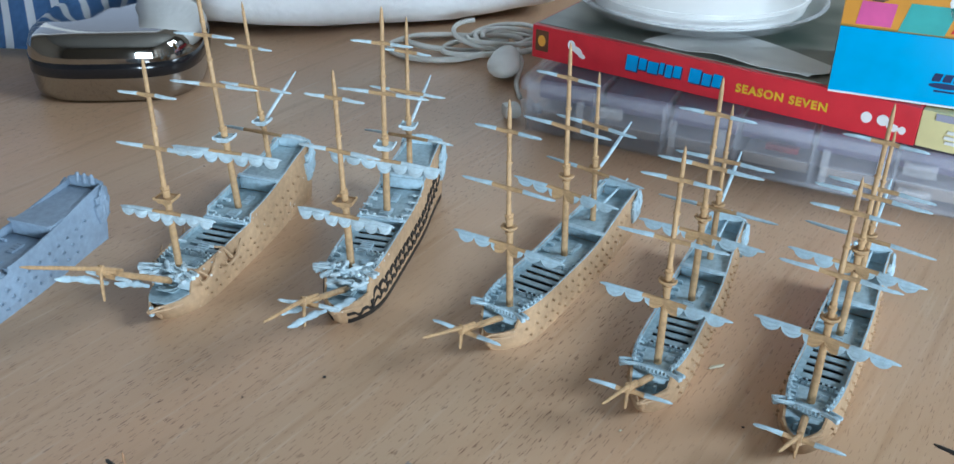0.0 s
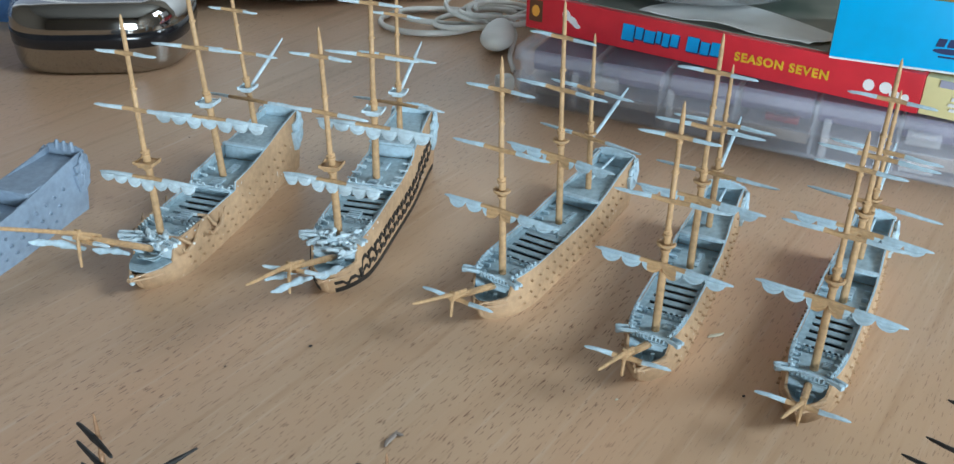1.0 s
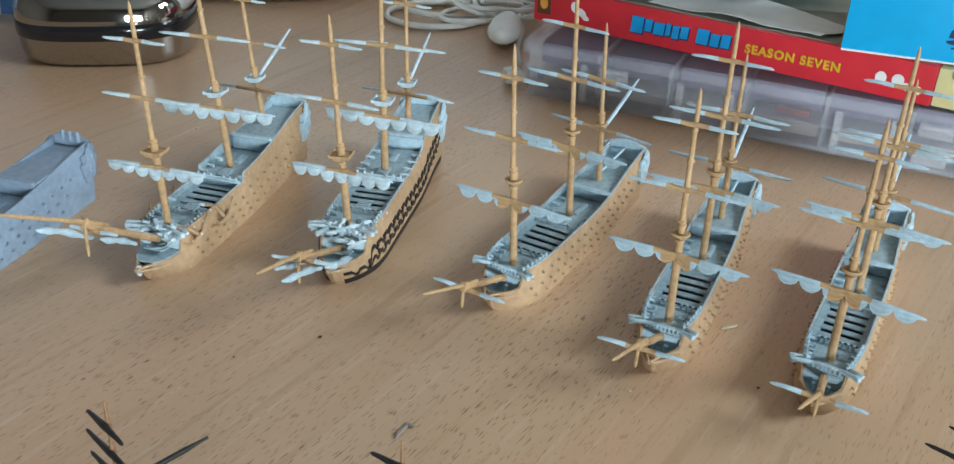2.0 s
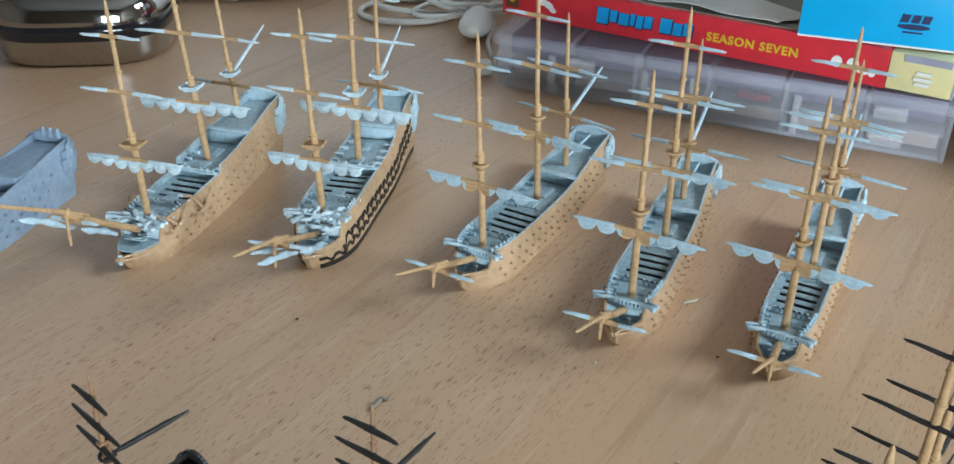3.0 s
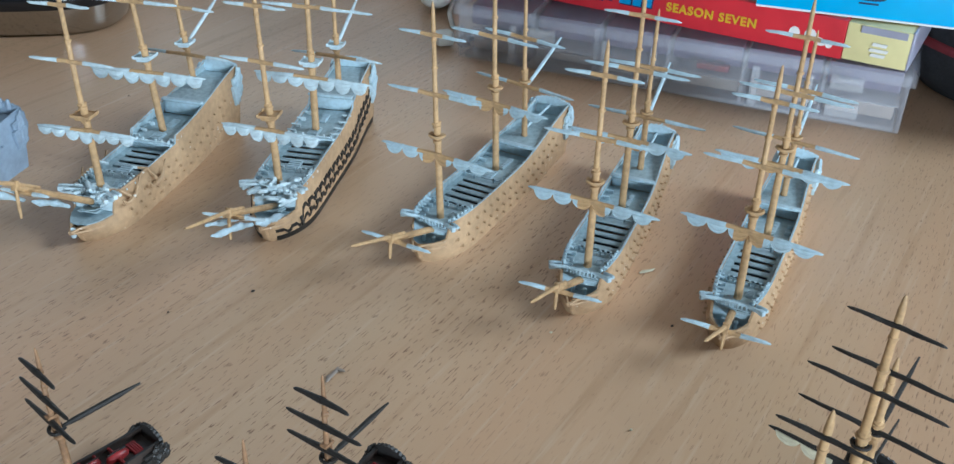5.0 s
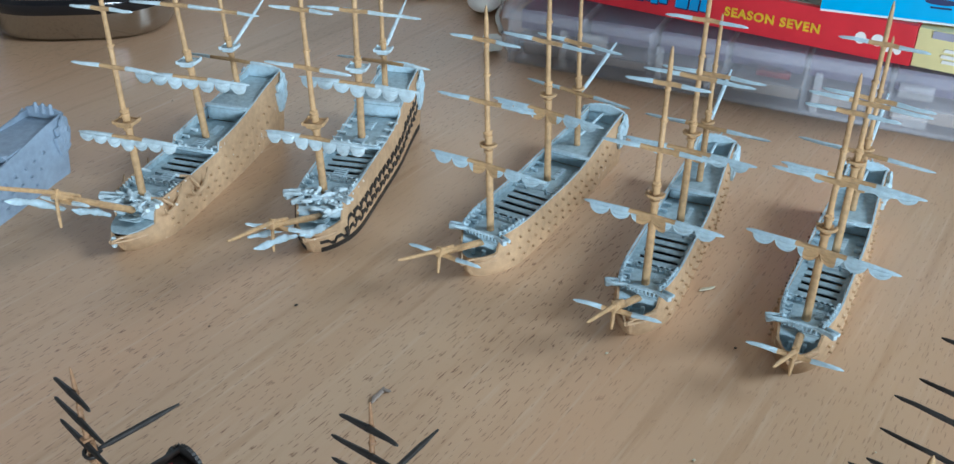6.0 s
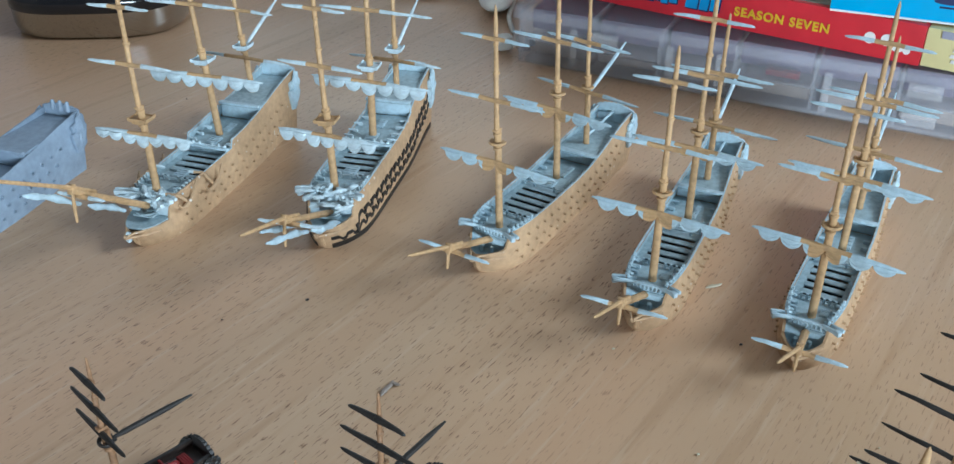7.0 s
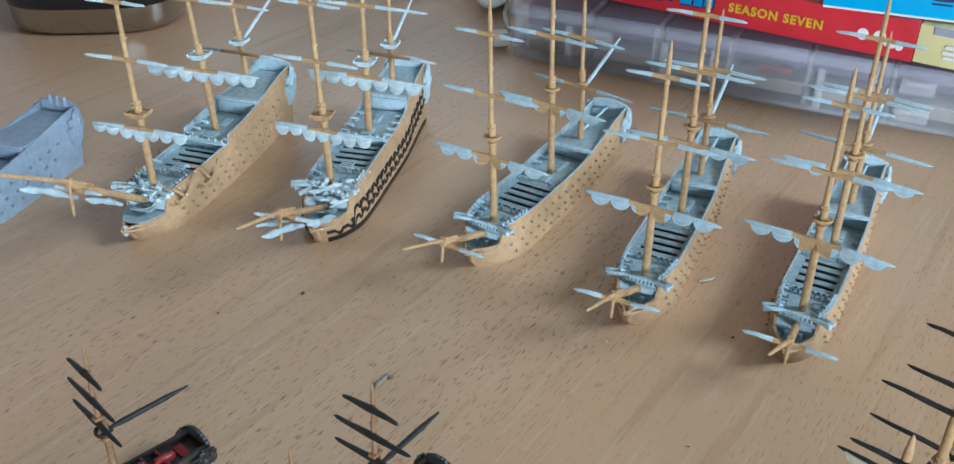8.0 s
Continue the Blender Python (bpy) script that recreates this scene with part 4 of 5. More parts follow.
lineB.update(bands=[(0.0, 2.2, 0.0, M_BLACK), (5.0, 6.4, 0.75, M_BLACK), (9.2, 10.6, 0.75, M_BLACK)],
             lids=[(0.40, M_BLACK, (1.7, 0.5, 1.6)), (0.60, M_BLACK, (1.7, 0.5, 1.6))], anchor=False, gun=None)
build_ship("model_ship", ship_pose(-0.029, 0.3195, -102.5), lineB,
           "tan model warship with black chequered hull bands, standing on the desk", GROUP_A, 2)
build_ship("model_ship", ship_pose(0.0292, 0.303, -120.8), frigate((0, -3, -6), lean=1.9, mid=(30, -1.5, 17.5), tip=(43.5, -7.5, 20.5), beam=10.4), "tan model frigate with grey deck and festooned grey sails", GROUP_A, 3)
build_ship("model_ship", ship_pose(0.077, 0.272, -114.6), frigate((-4, -4, -4)), "tan model frigate with grey deck beside its twins", GROUP_A, 4)
build_ship("model_ship", ship_pose(0.122, 0.254, -118.4), frigate((-5, -5, -6), mid=(24.5, 1.5, 15.5), tip=(36, -1.8, 18), beam=9.1), "tan model frigate with grey deck at the row's end", GROUP_A, 5)
bare = liner((0, 0, 0), ((-36, 2.5),), dict(points=[(8, 0, 16), (12, 0, 18), (16, 0, 20)], striker=2, half=3, sails=[]), (94, 108, 92), low=2.5)
bare.update(clutter=0, lanterns=True, paint=PAINT_BARE, masts=[], gun=GUN_RESIN, anchor=False)
build_ship("model_ship_hull", ship_pose(-0.1728, 0.2784, -108), bare, "unpainted blue-grey resin hull of a model warship, without masts", GROUP_A, 6)
dark = frigate((-3, -3, -3), U * 0.8, dict(PAINT_DARK), GUN_DARK, spar_r=1.9, miz=66)
dark.update(form=Form(-72, 14, 9.0, 12.0, 13.0, 14.0, rake=2.5, head=(5.5, 5.0)),
            decks=[(12.4, 6, 5.6), (6, -7, 10), (-7, -31, 5.0), (-31, -48, 10), (-48, -72, 12)], waist=(-7, -31, 10),
            breaks=[(-48, 10, 12.6, 2.0)], gun_rows=[(0.74, -60, 3, 13), (0.42, -58, 4, 13)])
dark["masts"][0]["top"] = 86.0
dark["masts"][1]["yards"] = [(36.5, 26, 1.3, -3, 0), (64.5, 19.5, 0, -3, 0), (86.5, 13, 0, -3, 0)]
dark["masts"][2]["yards"] = [(39.5, 24, 0, -3, 0), (61, 18, 0, -3, 0)]
dark["masts"][2].update(x=-57, base=12)
build_ship("model_ship", ship_pose(0.1004, 0.1388, -131), dark, "dark model frigate with tan masts and black yards", "dark model ships", 7)
build_ship("model_ship", ship_pose(-0.0615 + 0.024 * math.cos(radians(-133)), 0.182 + 0.024 * math.sin(radians(-133)), -133), brig(0), "dark brown model brig with red hatches and black yards", "dark model ships", 8)
build_ship("model_ship", ship_pose(0.0033 + 0.024 * math.cos(radians(-125)), 0.172 + 0.024 * math.sin(radians(-125)), -125), brig(0), "dark brown model brig with red hatches and black yards", "dark model ships", 9)

# ---- the back of the desk; plan lengths in units of K metres ----
def plan(x, y, z=0.0, rz=0.0):
    return pose(x * K, y * K, z * K, 0, 0, rz)


def kblock(c, s, bevel=0.0, rz=0.0):
    bm = bmesh.new()
    block(bm, c, s, rz=rz, bevel=bevel)
    return bm


# clear compartment box
TL, TD, TH = 0.2125, 0.11, 0.030
tub = thing("organiser_box", plan(0.038, 0.480, 0, -24.8), "clear plastic compartment box with mauve contents on the desk", "storage box")
bm = bmesh.new()
block(bm, (TL / 2, 0.0009, TH * 0.46), (TL, 0.0018, TH * 0.88), bevel=0.0005)
part("front_wall", bm, M_CLEAR, tub, scale=K).visible_shadow = False
bm = kblock((TL / 2, TD - 0.0009, TH * 0.46), (TL, 0.0018, TH * 0.88), 0.0005)
part("back_wall", bm, M_CLEAR, tub, scale=K).visible_shadow = False
for x in (0.0009, TL - 0.0009):
    part("side_wall", kblock((x, TD / 2, TH * 0.46), (0.0018, TD - 0.004, TH * 0.88), 0.0005), M_CLEAR, tub, scale=K).visible_shadow = False
part("base", kblock((TL / 2, TD / 2, 0.0012), (TL - 0.005, TD - 0.005, 0.002), 0.0005), M_RIB, tub, scale=K)
bm = bmesh.new()
block(bm, (TL / 2, TD / 2, TH - 0.00325), (TL + 0.004, TD + 0.004, 0.0065))
bm.faces.ensure_lookup_table()
bmesh.ops.delete(bm, geom=[f for f in bm.faces if f.normal.z < -0.9], context="FACES_ONLY")
bmesh.ops.solidify(bm, geom=bm.faces[:], thickness=0.0012)
part("lid", bm, M_CLEAR, tub, scale=K).visible_shadow = False
for i in range(1, 6):
    x = TL * i / 6
    part("divider", kblock((x, TD / 2, TH * 0.45), (0.0014, TD - 0.006, TH * 0.8), 0.0003), M_RIB, tub, scale=K).visible_shadow = False
    part("rib", kblock((x + 0.006 * (-1) ** i, -0.0006, TH * 0.42), (0.0035, 0.0016, TH * 0.62), 0.0006), M_RIB, tub, scale=K)
part("shelf", kblock((TL / 2, TD / 2, TH * 0.40), (TL - 0.005, TD - 0.006, 0.0012), 0.0003), M_RIB, tub, scale=K)
for x, z in ((0.045, 0.66), (0.187, 0.70), (0.187, 0.28)):
    bm = bmesh.new()
    block(bm, (x, -0.0022, TH * z), (0.014, 0.002, 0.0065), bevel=0.0007)
    block(bm, (x, -0.0034, TH * z + 0.0018), (0.010, 0.0012, 0.0016), bevel=0.0004)
    part("latch", bm, M_RIB, tub, scale=K)
rng = random.Random(5)
for i in range(6):
    x = TL * (i + 0.5) / 6
    bm = kblock((x, TD / 2 + 0.004, TH * 0.66), (TL / 6 - 0.0022 - 0.002 * rng.random(), TD - 0.016, TH * 0.34), 0.001, rz=rng.uniform(-2, 2))
    tagged(part("card_stack", bm, M_MAUVE, None, scale=K), "stack of mauve card inside the clear box", "card", "card stacks in the box").matrix_world = plan(0.038, 0.480, 0, -24.8)
    bm = kblock((x, TD / 2 + 0.002, TH * 0.17), (TL / 6 - 0.005, TD - 0.02, TH * 0.2 * (0.7 + 0.5 * rng.random())), 0.001, rz=rng.uniform(-2, 2))
    tagged(part("sprue_pack", bm, M_SHEET, None, scale=K), "pale plastic sprue pack inside the clear box", "model parts", "sprue packs in the box").matrix_world = plan(0.038, 0.480, 0, -24.8)
bm = kblock((TL * 0.60, 0.006, TH * 0.52), (0.015, 0.004, 0.003), 0.0006)
tagged(part("eraser", bm, M_RED, None, scale=K), "dark red strip inside the clear box", "eraser").matrix_world = plan(0.038, 0.480, 0, -24.8)


# boxed film set lying on the box
CL, CD, CZ, CT = 0.220, 0.150, 0.0302, 0.0175
CASE = plan(0.041, 0.509, CZ, -32.7)
case = thing("disc_case", CASE, "red card disc case with yellow end lying on the clear box", "disc case")
BX = 0.193
part("slipcase", kblock((BX / 2, CD / 2, CT / 2), (BX, CD, CT), 0.0006), M_SPINE, case, scale=K)
part("end_panel", kblock(((BX + CL) / 2, CD / 2, CT / 2), (CL - BX - 0.0004, CD - 0.0008, CT - 0.0008), 0.0006), M_YELLOW, case, scale=K)
part("side_face", kblock((CL + 0.0002, CD / 2, CT / 2), (0.0008, CD - 0.001, CT - 0.0006), 0.0002), M_LILAC, case, scale=K)
part("cover_print", kblock((BX / 2, CD / 2 + 0.001, CT + 0.0002), (BX - 0.003, CD - 0.004, 0.0004)), M_COVER, case, scale=K)


def ink(name, pts, material, parent, y=-0.0003, depth=0.0004, label=""):
    """A flat printed shape from its outline in (along, up), standing on the face y."""
    bm = bmesh.new()
    vs = [bm.verts.new((x, y, z)) for x, z in pts]
    f = bm.faces.new(vs)
    r = bmesh.ops.extrude_face_region(bm, geom=[f])
    bmesh.ops.translate(bm, vec=(0, depth, 0), verts=[v for v in r["geom"] if isinstance(v, bmesh.types.BMVert)])
    return part(name, bm, material, parent, label, scale=K, smooth=0)


def oval(cx, cz, rx, rz, n=14, tilt=0.0):
    out = []
    for i in range(n):
        a = 2 * math.pi * i / n
        x, z = rx * math.cos(a), rz * math.sin(a)
        out.append((cx + x * math.cos(tilt) - z * math.sin(tilt), cz + x * math.sin(tilt) + z * math.cos(tilt)))
    return out


def bar(cx, cz, w, h, slant=0.0):
    return [(cx - w / 2, cz - h / 2), (cx + w / 2, cz - h / 2), (cx + w / 2 + slant, cz + h / 2), (cx - w / 2 + slant, cz + h / 2)]


# brand lettering as plain blue bars, each on a dark edge
x = 0.054
for i, (w, h) in enumerate(((0.0068, 0.0095), (0.0045, 0.007), (0.006, 0.007), (0.003, 0.007), (0.004, 0.0075), (0.0045, 0.007), (0.0, 0), (0.0065, 0.0085), (0.005, 0.007), (0.005, 0.0075))):
    if w:
        ink("title_bar_edge", bar(x + w / 2 + 0.0004, CT * 0.5 - 0.0006 + 0.0006 * (i % 2), w - 0.0004, h * 0.8 + 0.0004, 0.0006), M_NAVY, case, -0.0003)
        ink("title_bar", bar(x + w / 2, CT * 0.5 + 0.0006 * (i % 2), w - 0.0007, h * 0.84, 0.0006), M_BLUEINK, case, -0.0005)
    x += w + 0.0002 if w else 0.0034


def lettering(text, m, size, material, parent, spacing=1.0):
    cu = bpy.data.curves.new("words", "FONT")
    cu.body, cu.size, cu.extrude, cu.offset, cu.space_character = text, size, 0.0002, size * 0.03, spacing
    tmp = new("words", cu)
    dg = bpy.context.evaluated_depsgraph_get()
    dg.update()
    me = bpy.data.meshes.new_from_object(tmp.evaluated_get(dg))
    bpy.data.objects.remove(tmp)
    me.materials.clear()
    me.materials.append(material)
    ob = new("lettering", me)
    ob.parent, ob.matrix_basis = parent, m
    return ob


words = lettering("SEASON SEVEN", Matrix.Translation((0.1115 * K, -0.0003 * K, CT * 0.37 * K)) @ pose(0, 0, 0, 90, 0, 0), 0.0056 * K, M_GOLDINK, case, 1.16)
ink("picture_panel", bar(0.006, CT * 0.55, 0.0075, 0.011), M_BROWNINK, case)
ink("picture_patch", oval(0.006, CT * 0.55, 0.0022, 0.003), M_ORANGE, case, -0.0005)
for cx, cz, rx, rz, tl in ((0.0235, 0.0105, 0.0022, 0.0028, 0.2), (0.027, 0.0085, 0.0032, 0.0018, -0.5), (0.0295, 0.0062, 0.0022, 0.0012, -0.3), (0.1715, 0.0082, 0.0024, 0.0026, 0), (0.1785, 0.0085, 0.0026, 0.0026, 0.3), (0.183, 0.0062, 0.0028, 0.0018, -0.2), (0.187, 0.0058, 0.0016, 0.0018, 0)):
    ink("white_mark", oval(cx, cz, rx, rz, 12, tl), M_WHITEINK, case)
for cz, w in ((0.0115, 0.0), (0.0095, 0.006), (0.007, 0.0075), (0.0048, 0.006)):
    if w:
        ink("pale_mark", bar(0.2075, cz, w, 0.0014, 0.0004), M_WHITEINK, case)
ink("end_patch", bar(0.2085, 0.0152, 0.019, 0.0030), M_LILAC, case)

# crumpled paper, glass dish and white pot on the case
bm = bmesh.new()
grid = []
for i in range(19):
    row = []
    for j in range(13):
        u, v = i / 18, j / 12
        x, y = 0.060 + 0.082 * u + 0.012 * v, 0.005 + 0.040 * v * (0.55 + 0.45 * math.sin(1.2 + 2.2 * u))
        n = noise.noise(Vector((u * 3.1, v * 2.3, 4.0))) + 0.35 * abs(noise.noise(Vector((u * 7.0, v * 5.0, 1.0))))
        row.append(bm.verts.new((x, y, CT + 0.0011 + 0.0020 * max(0.0, n + 0.2) * (1 - 0.8 * v))))
    grid.append(row)
for a, b in zip(grid, grid[1:]):
    bridge(bm, a, b, closed=False)
bmesh.ops.recalc_face_normals(bm, faces=bm.faces)
bmesh.ops.solidify(bm, geom=bm.faces[:], thickness=0.0002)
paper = tagged(part("paper_sheet", bm, M_PAPER, None, scale=K, smooth=25), "crumpled white paper sheet on the disc case", "paper")
paper.matrix_world = CASE

dish = tagged(new("dish", None), "round clear glass dish on the disc case", "dish")
bm = bmesh.new()
lathe(bm, [(0.0, 0.0), (0.050, 0.0), (0.060, 0.003), (0.0655, 0.0075), (0.067, 0.009), (0.0655, 0.0095), (0.060, 0.006), (0.050, 0.0035), (0.0, 0.0035)], n=64)
part("glass_body", bm, M_GLASS, dish, scale=K).visible_shadow = False
bm = bmesh.new()
lathe(bm, [(0.0655, 0.0085), (0.0675, 0.0092), (0.0665, 0.0105), (0.065, 0.0098), (0.0655, 0.0085)], n=64)
part("rim", bm, M_RIB, dish, scale=K)
dish.matrix_world = plan(0.129, 0.533, CZ + CT + 0.0034)
pot = tagged(new("pot", None), "white glazed round pot standing in the glass dish", "pot")
bm = bmesh.new()
lathe(bm, [(0.0, 0.0), (0.053, 0.0), (0.0558, 0.0012), (0.0572, 0.006), (0.0585, 0.03), (0.060, 0.075), (0.0615, 0.082), (0.059, 0.083), (0.0565, 0.075), (0.052, 0.010), (0.0, 0.008)], n=64)
part("body", bm, M_PORCELAIN, pot, scale=K)
bm = bmesh.new()
lathe(bm, [(0.0565, 0.0065), (0.0582, 0.0075), (0.0580, 0.0095), (0.0566, 0.0095), (0.0565, 0.0065)], n=64)
part("foot_band", bm, M_PORCELAIN, pot, scale=K)
pot.matrix_world = plan(0.129, 0.533, CZ + CT + 0.0070)

# upright boxed set
BW, BD, BH = 0.0855, 0.055, 0.17
box = thing("box_set", plan(0.168, 0.423, CZ + CT + 0.0005, -20.4), "upright blue and orange card box set on the disc case", "box set")
part("card_body", kblock((BW / 2, BD / 2, BH / 2), (BW, BD, BH), 0.0008), M_OCHRE, box, scale=K)
part("blue_panel", kblock((BW / 2, -0.0003, 0.0148), (BW - 0.0006, 0.0008, 0.0290), 0.0002), M_CYAN, box, scale=K)
part("orange_panel", kblock((BW / 2, -0.0003, 0.0298 + 0.0695), (BW - 0.0006, 0.0008, 0.138), 0.0002), M_ORANGE, box, scale=K)
part("white_edge", kblock((BW / 2, -0.0006, 0.0004), (BW - 0.0008, 0.0012, 0.0008)), M_WHITEINK, box, scale=K)
part("side_panel", kblock((BW + 0.0002, BD / 2, 0.0146), (0.0006, BD - 0.001, 0.0288)), M_CYAN, box, scale=K)
for i in range(3):
    ink("logo_bar", bar(0.0420 + 0.0042 * i, 0.0125, 0.0032, 0.0034, 0.0008), M_NAVY, box, -0.0011)
ink("logo_oval", oval(0.0462, 0.0090, 0.0066, 0.0012), M_NAVY, box, -0.0011)
ink("dark_oval", oval(0.062, 0.049, 0.0038, 0.0045), M_NAVY, box, -0.0012)
ink("logo_line", bar(0.0462, 0.0066, 0.008, 0.0007), M_NAVY, box, -0.0011)
for nm, pts, m in (("teal_patch", bar(0.032, 0.036, 0.018, 0.012, 0.003), M_TEALINK), ("pink_patch", bar(0.013, 0.036, 0.014, 0.010, 0.001), M_SKININK),
                   ("brown_patch", oval(0.013, 0.050, 0.0085, 0.009), M_BROWNINK), ("white_patch", oval(0.056, 0.044, 0.016, 0.0125), M_WHITEINK), ("red_patch", bar(0.052, 0.0325, 0.018, 0.0022, 0.001), M_SPINE), ("teal_panel", bar(0.078, 0.042, 0.012, 0.022, 0.002), M_TEALINK)):
    ink(nm, pts, m, box, -0.0009, 0.0003)

# polished oval tin
tin = thing("metal_tin", plan(-0.190, 0.546, 0, 6), "polished steel rounded tin with a black band", "tin")


def rounded(bm, prof, rx, ry, e=0.62, n=64):
    cols = []
    for i in range(n):
        a = 2 * math.pi * i / n
        c, s = math.cos(a), math.sin(a)
        px, py = math.copysign(abs(c) ** e, c), math.copysign(abs(s) ** e, s)
        cols.append([bm.verts.new((px * (rx + d) if rx + d > 0 else 0, py * (ry + d) if ry + d > 0 else 0, z)) for d, z in prof])
    for i in range(n):
        bridge(bm, cols[i], cols[(i + 1) % n], closed=False)
    return cols


bm = bmesh.new()
rounded(bm, [(-0.0055, 0.0004), (-0.003, 0.0002), (-0.001, 0.002), (0.0, 0.006), (0.0005, 0.015)], 0.046, 0.043)
part("lower_body", bm, M_CHROME, tin, scale=K, smooth=60)
bm = bmesh.new()
rounded(bm, [(0.0003, 0.0145), (0.0009, 0.0150), (0.0009, 0.0225), (0.0003, 0.0230)], 0.046, 0.043)
part("black_band", bm, M_GLOSSBLACK, tin, scale=K, smooth=60)
bm = bmesh.new()
rounded(bm, [(0.0005, 0.0225), (0.0, 0.029), (-0.002, 0.0335), (-0.006, 0.0365), (-0.013, 0.0385), (-0.026, 0.0398), (-0.0428, 0.0402)], 0.046, 0.043)
part("lid", bm, M_CHROME, tin, scale=K, smooth=60)

# white cushion
bm = bmesh.new()
bmesh.ops.create_uvsphere(bm, u_segments=72, v_segments=40, radius=1.0)
for v in bm.verts:
    c = v.co
    p = Vector([math.copysign(abs(k) ** e, k) for k, e in zip(c, (0.5, 0.36, 0.24))])
    n = noise.noise(p * 2.2) * 0.035 + noise.noise(p * 5.5) * 0.014
    v.co = Vector((p.x * 0.152, p.y * 0.105, p.z * 0.085)) * (1 + n)
    v.co.z = max(v.co.z, -0.0845)
cushion = tagged(part("cushion", bm, M_LINEN, None, scale=K, smooth=180), "plump white cotton cushion lying on the desk", "cushion")
cushion.matrix_world = plan(-0.078, 0.727, 0.0848, 13)

# coiled white cable with plug
def cable(name, pts, r, label, group=""):
    bm = bmesh.new()
    spar(bm, [(p, r) for p in pts], 7)
    return tagged(part(name, bm, M_CABLE, None, scale=K, smooth=180), label, "cable", group)


rng = random.Random(11)
pts = []
for i in range(150):
    t = i / 149
    a = t * 2 * math.pi * 3.6 + 0.6
    lob = int(t * 3.6)
    cx, cy = -0.014 + 0.016 * lob, 0.600 + 0.008 * math.sin(lob * 2.1)
    rx, ry = 0.030 + 0.006 * math.sin(lob * 1.7), 0.018 + 0.005 * math.cos(lob * 2.3)
    pts.append((cx + rx * math.cos(a), cy + ry * math.sin(a), 0.0022 + 0.0026 * lob * (0.6 + 0.4 * math.sin(a * 1.5))))
cable("cable", pts, 0.0018, "coiled white cable lying on the desk", "white cables")
pts = []
for i in range(90):
    t = i / 89
    a = t * 2 * math.pi * 2.2 + 2.0
    pts.append((0.018 + 0.024 * math.cos(a) + 0.02 * t, 0.606 + 0.020 * math.sin(a) - 0.012 * t, 0.0075 + 0.005 * abs(math.sin(a * 0.7))))
cable("cable", pts, 0.0015, "thin white cable looped over the coil", "white cables")
pts = [(0.036 - 0.002 * math.sin(k), 0.520 + 0.012 * k + 0.002 * math.sin(k * 2), 0.002 + 0.001 * math.sin(k * 1.3) ** 2) for k in range(8)]
cable("cable", pts, 0.0014, "short white cable end beside the clear box", "white cables")

plug = tagged(new("plug", None), "white moulded plug lying by the cable coil", "plug")
bm = bmesh.new()
bmesh.ops.create_uvsphere(bm, u_segments=24, v_segments=16, radius=1.0)
for v in bm.verts:
    c = v.co
    v.co = Vector((c.x * 0.0095 * (1 - 0.25 * c.y), c.y * 0.017, c.z * 0.008 * (1 + 0.12 * math.sin(4 * c.y))))
part("body", bm, M_CABLE, plug, scale=K, smooth=180)
bm = bmesh.new()
spar(bm, [((0, 0.015, 0), 0.0034), ((0, 0.020, -0.001), 0.0028), ((0, 0.026, -0.003), 0.0018)], 8)
part("strain_relief", bm, M_CABLE, plug, scale=K)
plug.matrix_world = plan(0.028, 0.560, 0.0078, -12)
conn = tagged(new("connector", None), "small white and clear cable connector on the desk", "connector")
bm = bmesh.new()
block(bm, (0, 0, 0.0045), (0.009, 0.008, 0.0075), bevel=0.002)
part("shell", bm, M_CABLE, conn, scale=K)
for i in range(3):
    part("fin", kblock((0.0075 + 0.0022 * i, 0, 0.0042), (0.0012, 0.012, 0.0078), 0.0004), M_RIB, conn, scale=K)
part("tip", kblock((0.0145, 0, 0.0035), (0.004, 0.006, 0.004), 0.0008), M_PALE, conn, scale=K)
conn.matrix_world = plan(0.031, 0.4965, 0, 20)

# striped cloth in a heap at the back
bm = bmesh.new()
uvl = bm.loops.layers.uv.new("UVMap")
grid = []
for i in range(61):
    row = []
    for j in range(41):
        u, v = i / 60, j / 40
        x, y = -0.50 + 0.30 * u + 0.03 * v, 0.590 + 0.19 * v + 0.025 * math.sin(5 * u)
        fold = math.sin(u * 17 + v * 5) * 0.5 + 0.5
        rise = smoothstep(0, 0.45, v) * smoothstep(0, 0.25, 1.03 - u)
        z = 0.002 + rise * (0.075 + 0.028 * fold + 0.02 * noise.noise(Vector((u * 5, v * 4, 1)))) + 0.004 * fold * (1 - rise)
        row.append(bm.verts.new((x, y, z)))
    grid.append(row)
for i in range(60):
    for j in range(40):
        f = bm.faces.new((grid[i][j], grid[i + 1][j], grid[i + 1][j + 1], grid[i][j + 1]))
        for lp, (a, b) in zip(f.loops, ((i, j), (i + 1, j), (i + 1, j + 1), (i, j + 1))):
            lp[uvl].uv = (a / 60 * 1.6 + b / 40 * 0.7, b / 40)
bmesh.ops.solidify(bm, geom=bm.faces[:], thickness=-0.0015)
tagged(part("cloth", bm, M_STRIPE, None, scale=K, smooth=180), "heaped blue cloth with white stripes on the desk", "cloth")

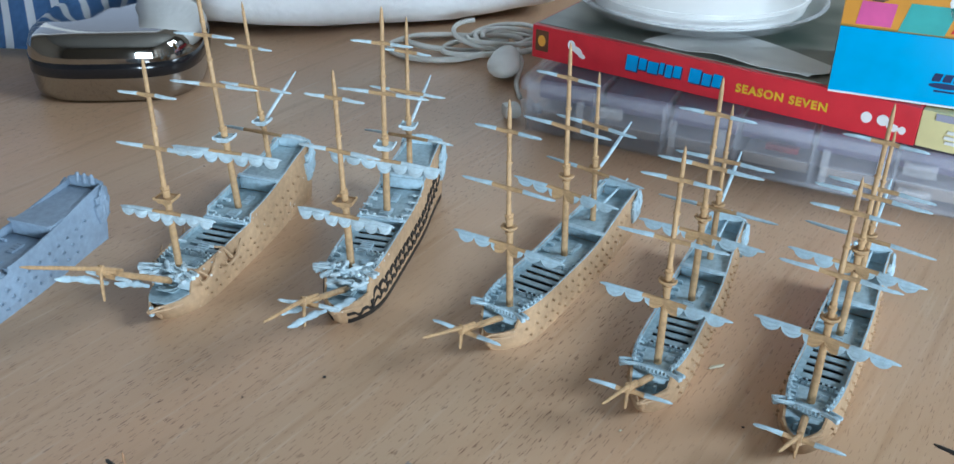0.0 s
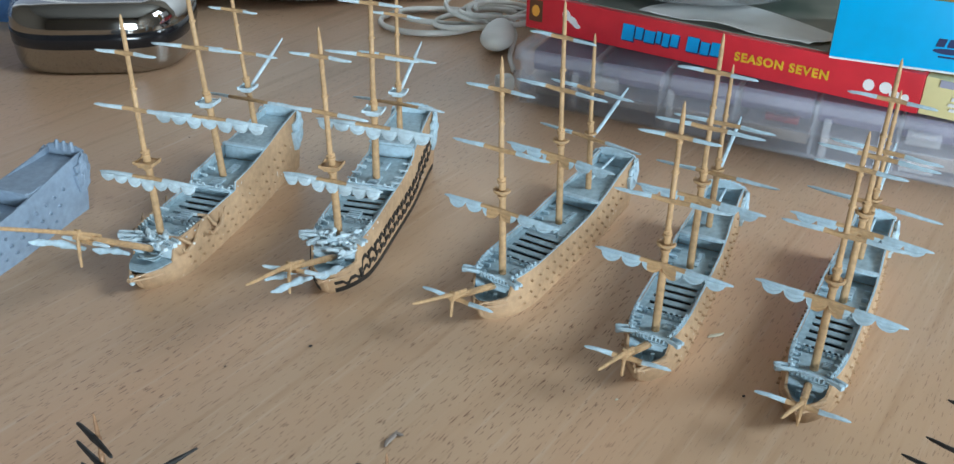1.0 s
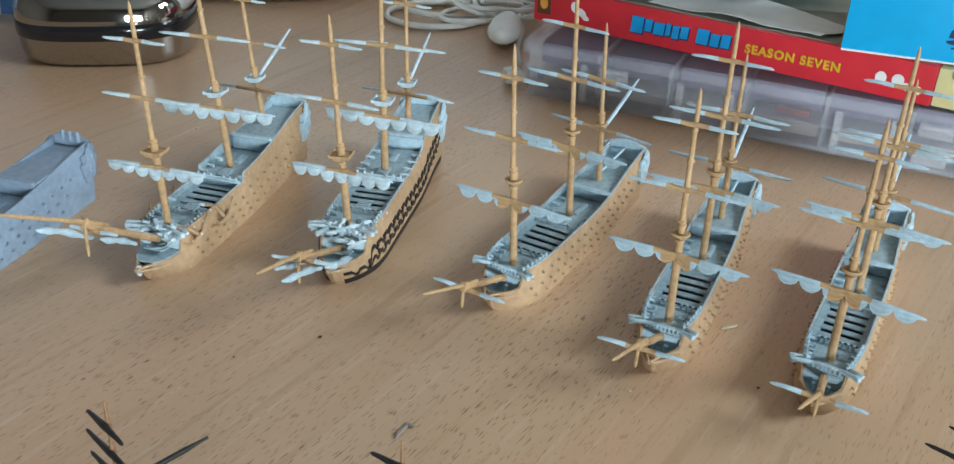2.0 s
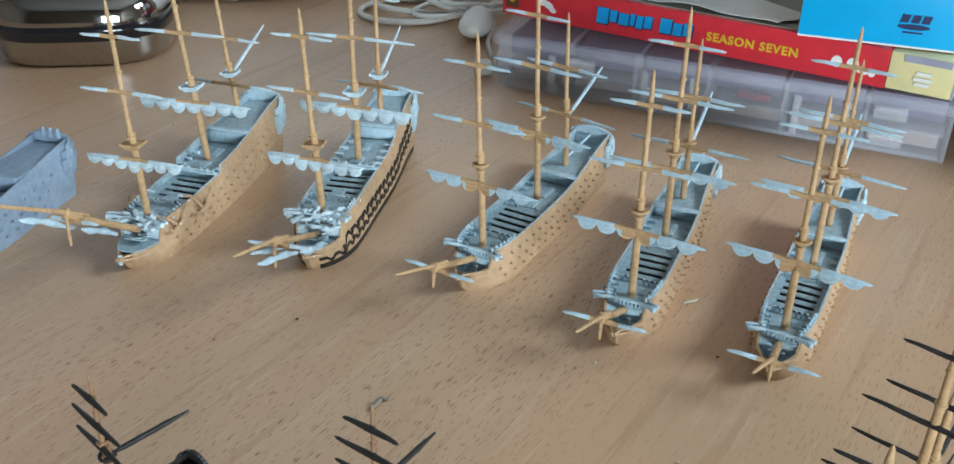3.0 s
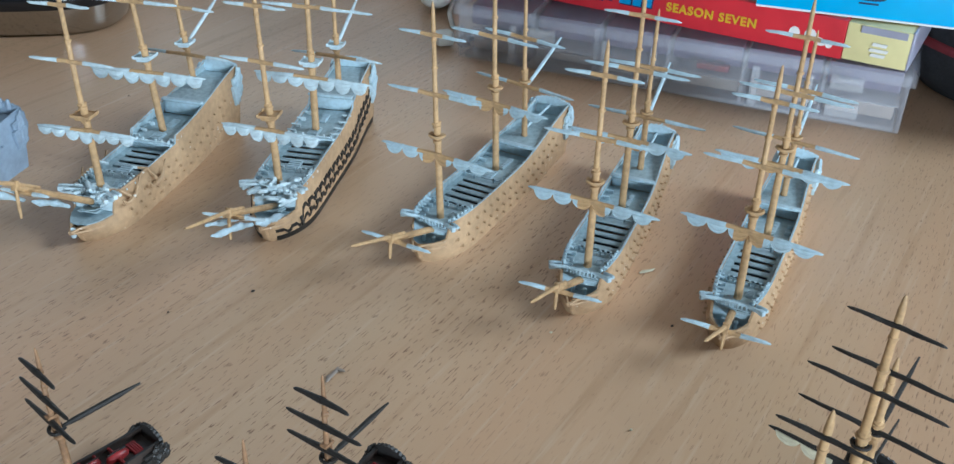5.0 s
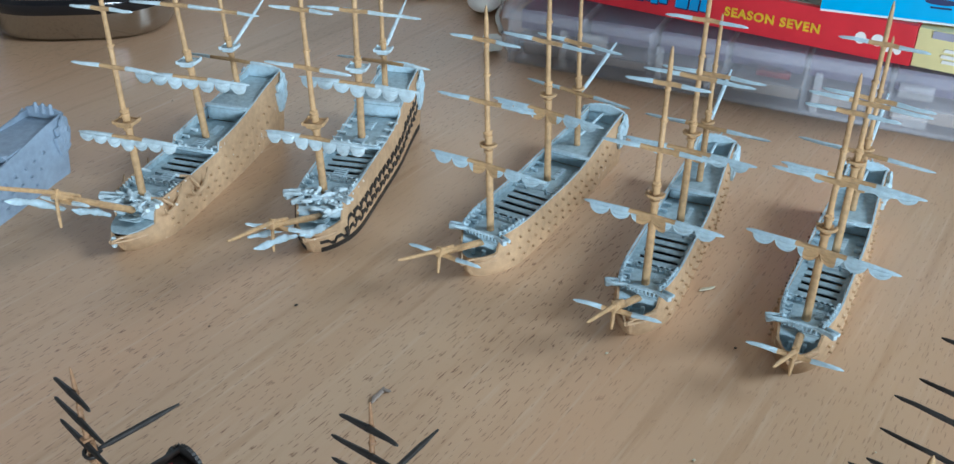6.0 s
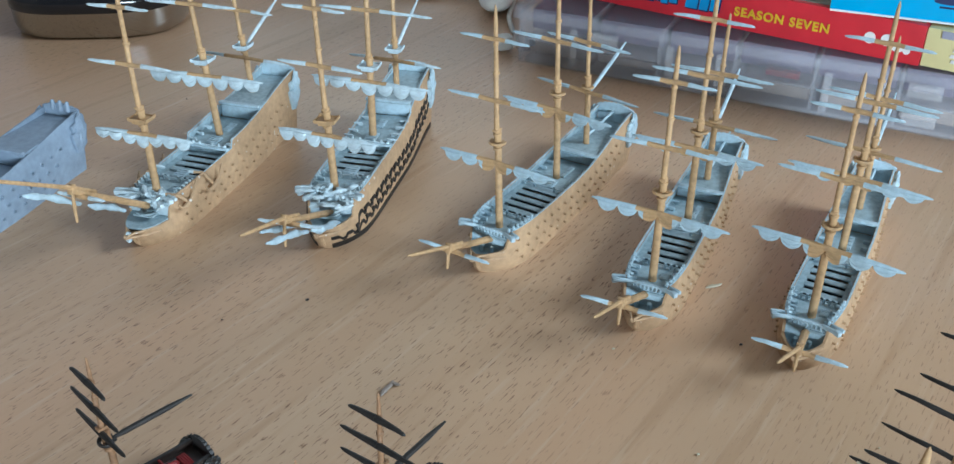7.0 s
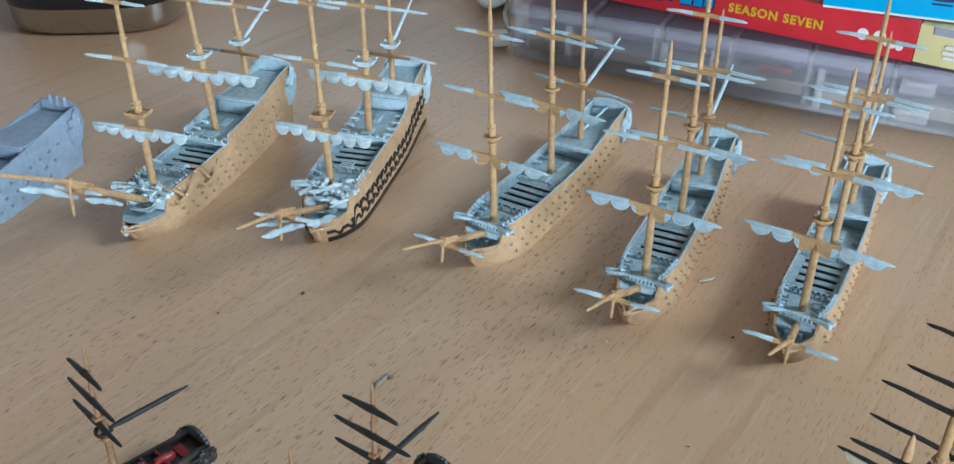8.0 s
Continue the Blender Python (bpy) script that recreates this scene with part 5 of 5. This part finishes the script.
# black fabric bag
bag = thing("bag", plan(0.329, 0.437, 0, 25), "black fabric pouch with dark red piping", "bag")
bm = bmesh.new()
rounded(bm, [(-0.012, 0.0), (-0.004, 0.001), (0.002, 0.010), (0.004, 0.022), (0.002, 0.060), (-0.006, 0.078), (-0.03, 0.088), (-0.045, 0.090), (-0.0999, 0.091)], 0.060, 0.058, 0.55)
part("body", bm, M_BAG, bag, scale=K, smooth=60)
bm = bmesh.new()
rounded(bm, [(0.0030, 0.0235), (0.0058, 0.0243), (0.0062, 0.0260), (0.0052, 0.0275), (0.0025, 0.028)], 0.060, 0.058, 0.55)
part("piping", bm, M_REDTRIM, bag, scale=K, smooth=60)

# crumbs and slivers on the desk
def sliver(name, x, y, rz, length, w, h, material, label, bend=0.0):
    bm = bmesh.new()
    spar(bm, [((-length / 2, 0, h), w * 0.3), ((-length * 0.2, bend, h), w), ((length * 0.25, -bend, h), w * 0.8), ((length / 2, 0, h), w * 0.25)], 6)
    for v in bm.verts:
        v.co.z = max(0.00005, h * 0.6 + (v.co.z - h) * 0.5)
    ob = tagged(part(name, bm, material, None, scale=K, smooth=30), label, "offcut", "crumbs on the desk")
    ob.matrix_world = plan(x, y, 0, rz)


sliver("offcut", 0.100, 0.2845, 25, 0.0065, 0.0009, 0.0008, M_CREAM, "tan sliver of trimmed plastic on the desk", 0.0002)
sliver("offcut", -0.003, 0.2305, 68, 0.0075, 0.0009, 0.0010, M_SHEET, "grey plastic offcut lying on the desk", 0.0003)
sliver("offcut", -0.0008, 0.2325, -20, 0.0030, 0.0008, 0.0010, M_SHEET, "short grey plastic offcut lying on the desk")
for x, y, s, m in ((-0.033, 0.2735, 1.0, M_BROWN), (0.0635, 0.2505, 0.8, M_CREAM), (0.1025, 0.2535, 0.8, M_BROWN), (0.0815, 0.2065, 0.8, M_CREAM), (-0.058, 0.262, 0.5, M_BROWN),
                   (0.145, 0.30, 0.6, M_BROWN), (0.172, 0.335, 0.6, M_BROWN), (-0.02, 0.43, 0.5, M_BROWN), (0.085, 0.37, 0.5, M_BROWN), (0.09, 0.40, 0.5, M_BROWN), (0.13, 0.21, 0.5, M_CREAM), (-0.115, 0.43, 0.6, M_BROWN)):
    bm = bmesh.new()
    bmesh.ops.create_icosphere(bm, subdivisions=1, radius=0.0006 * s)
    for v in bm.verts:
        v.co = Vector((v.co.x * 1.3, v.co.y, v.co.z * 0.6)) * (1 + 0.3 * noise.noise(v.co * 3000 + Vector((x, y, 0)) * 90))
    tagged(part("crumb", bm, m, None, scale=K, smooth=0), "pale crumb on the desk" if m is M_CREAM else "dark crumb on the desk", "crumb", "crumbs on the desk").matrix_world = plan(x, y, 0.0004, 30)
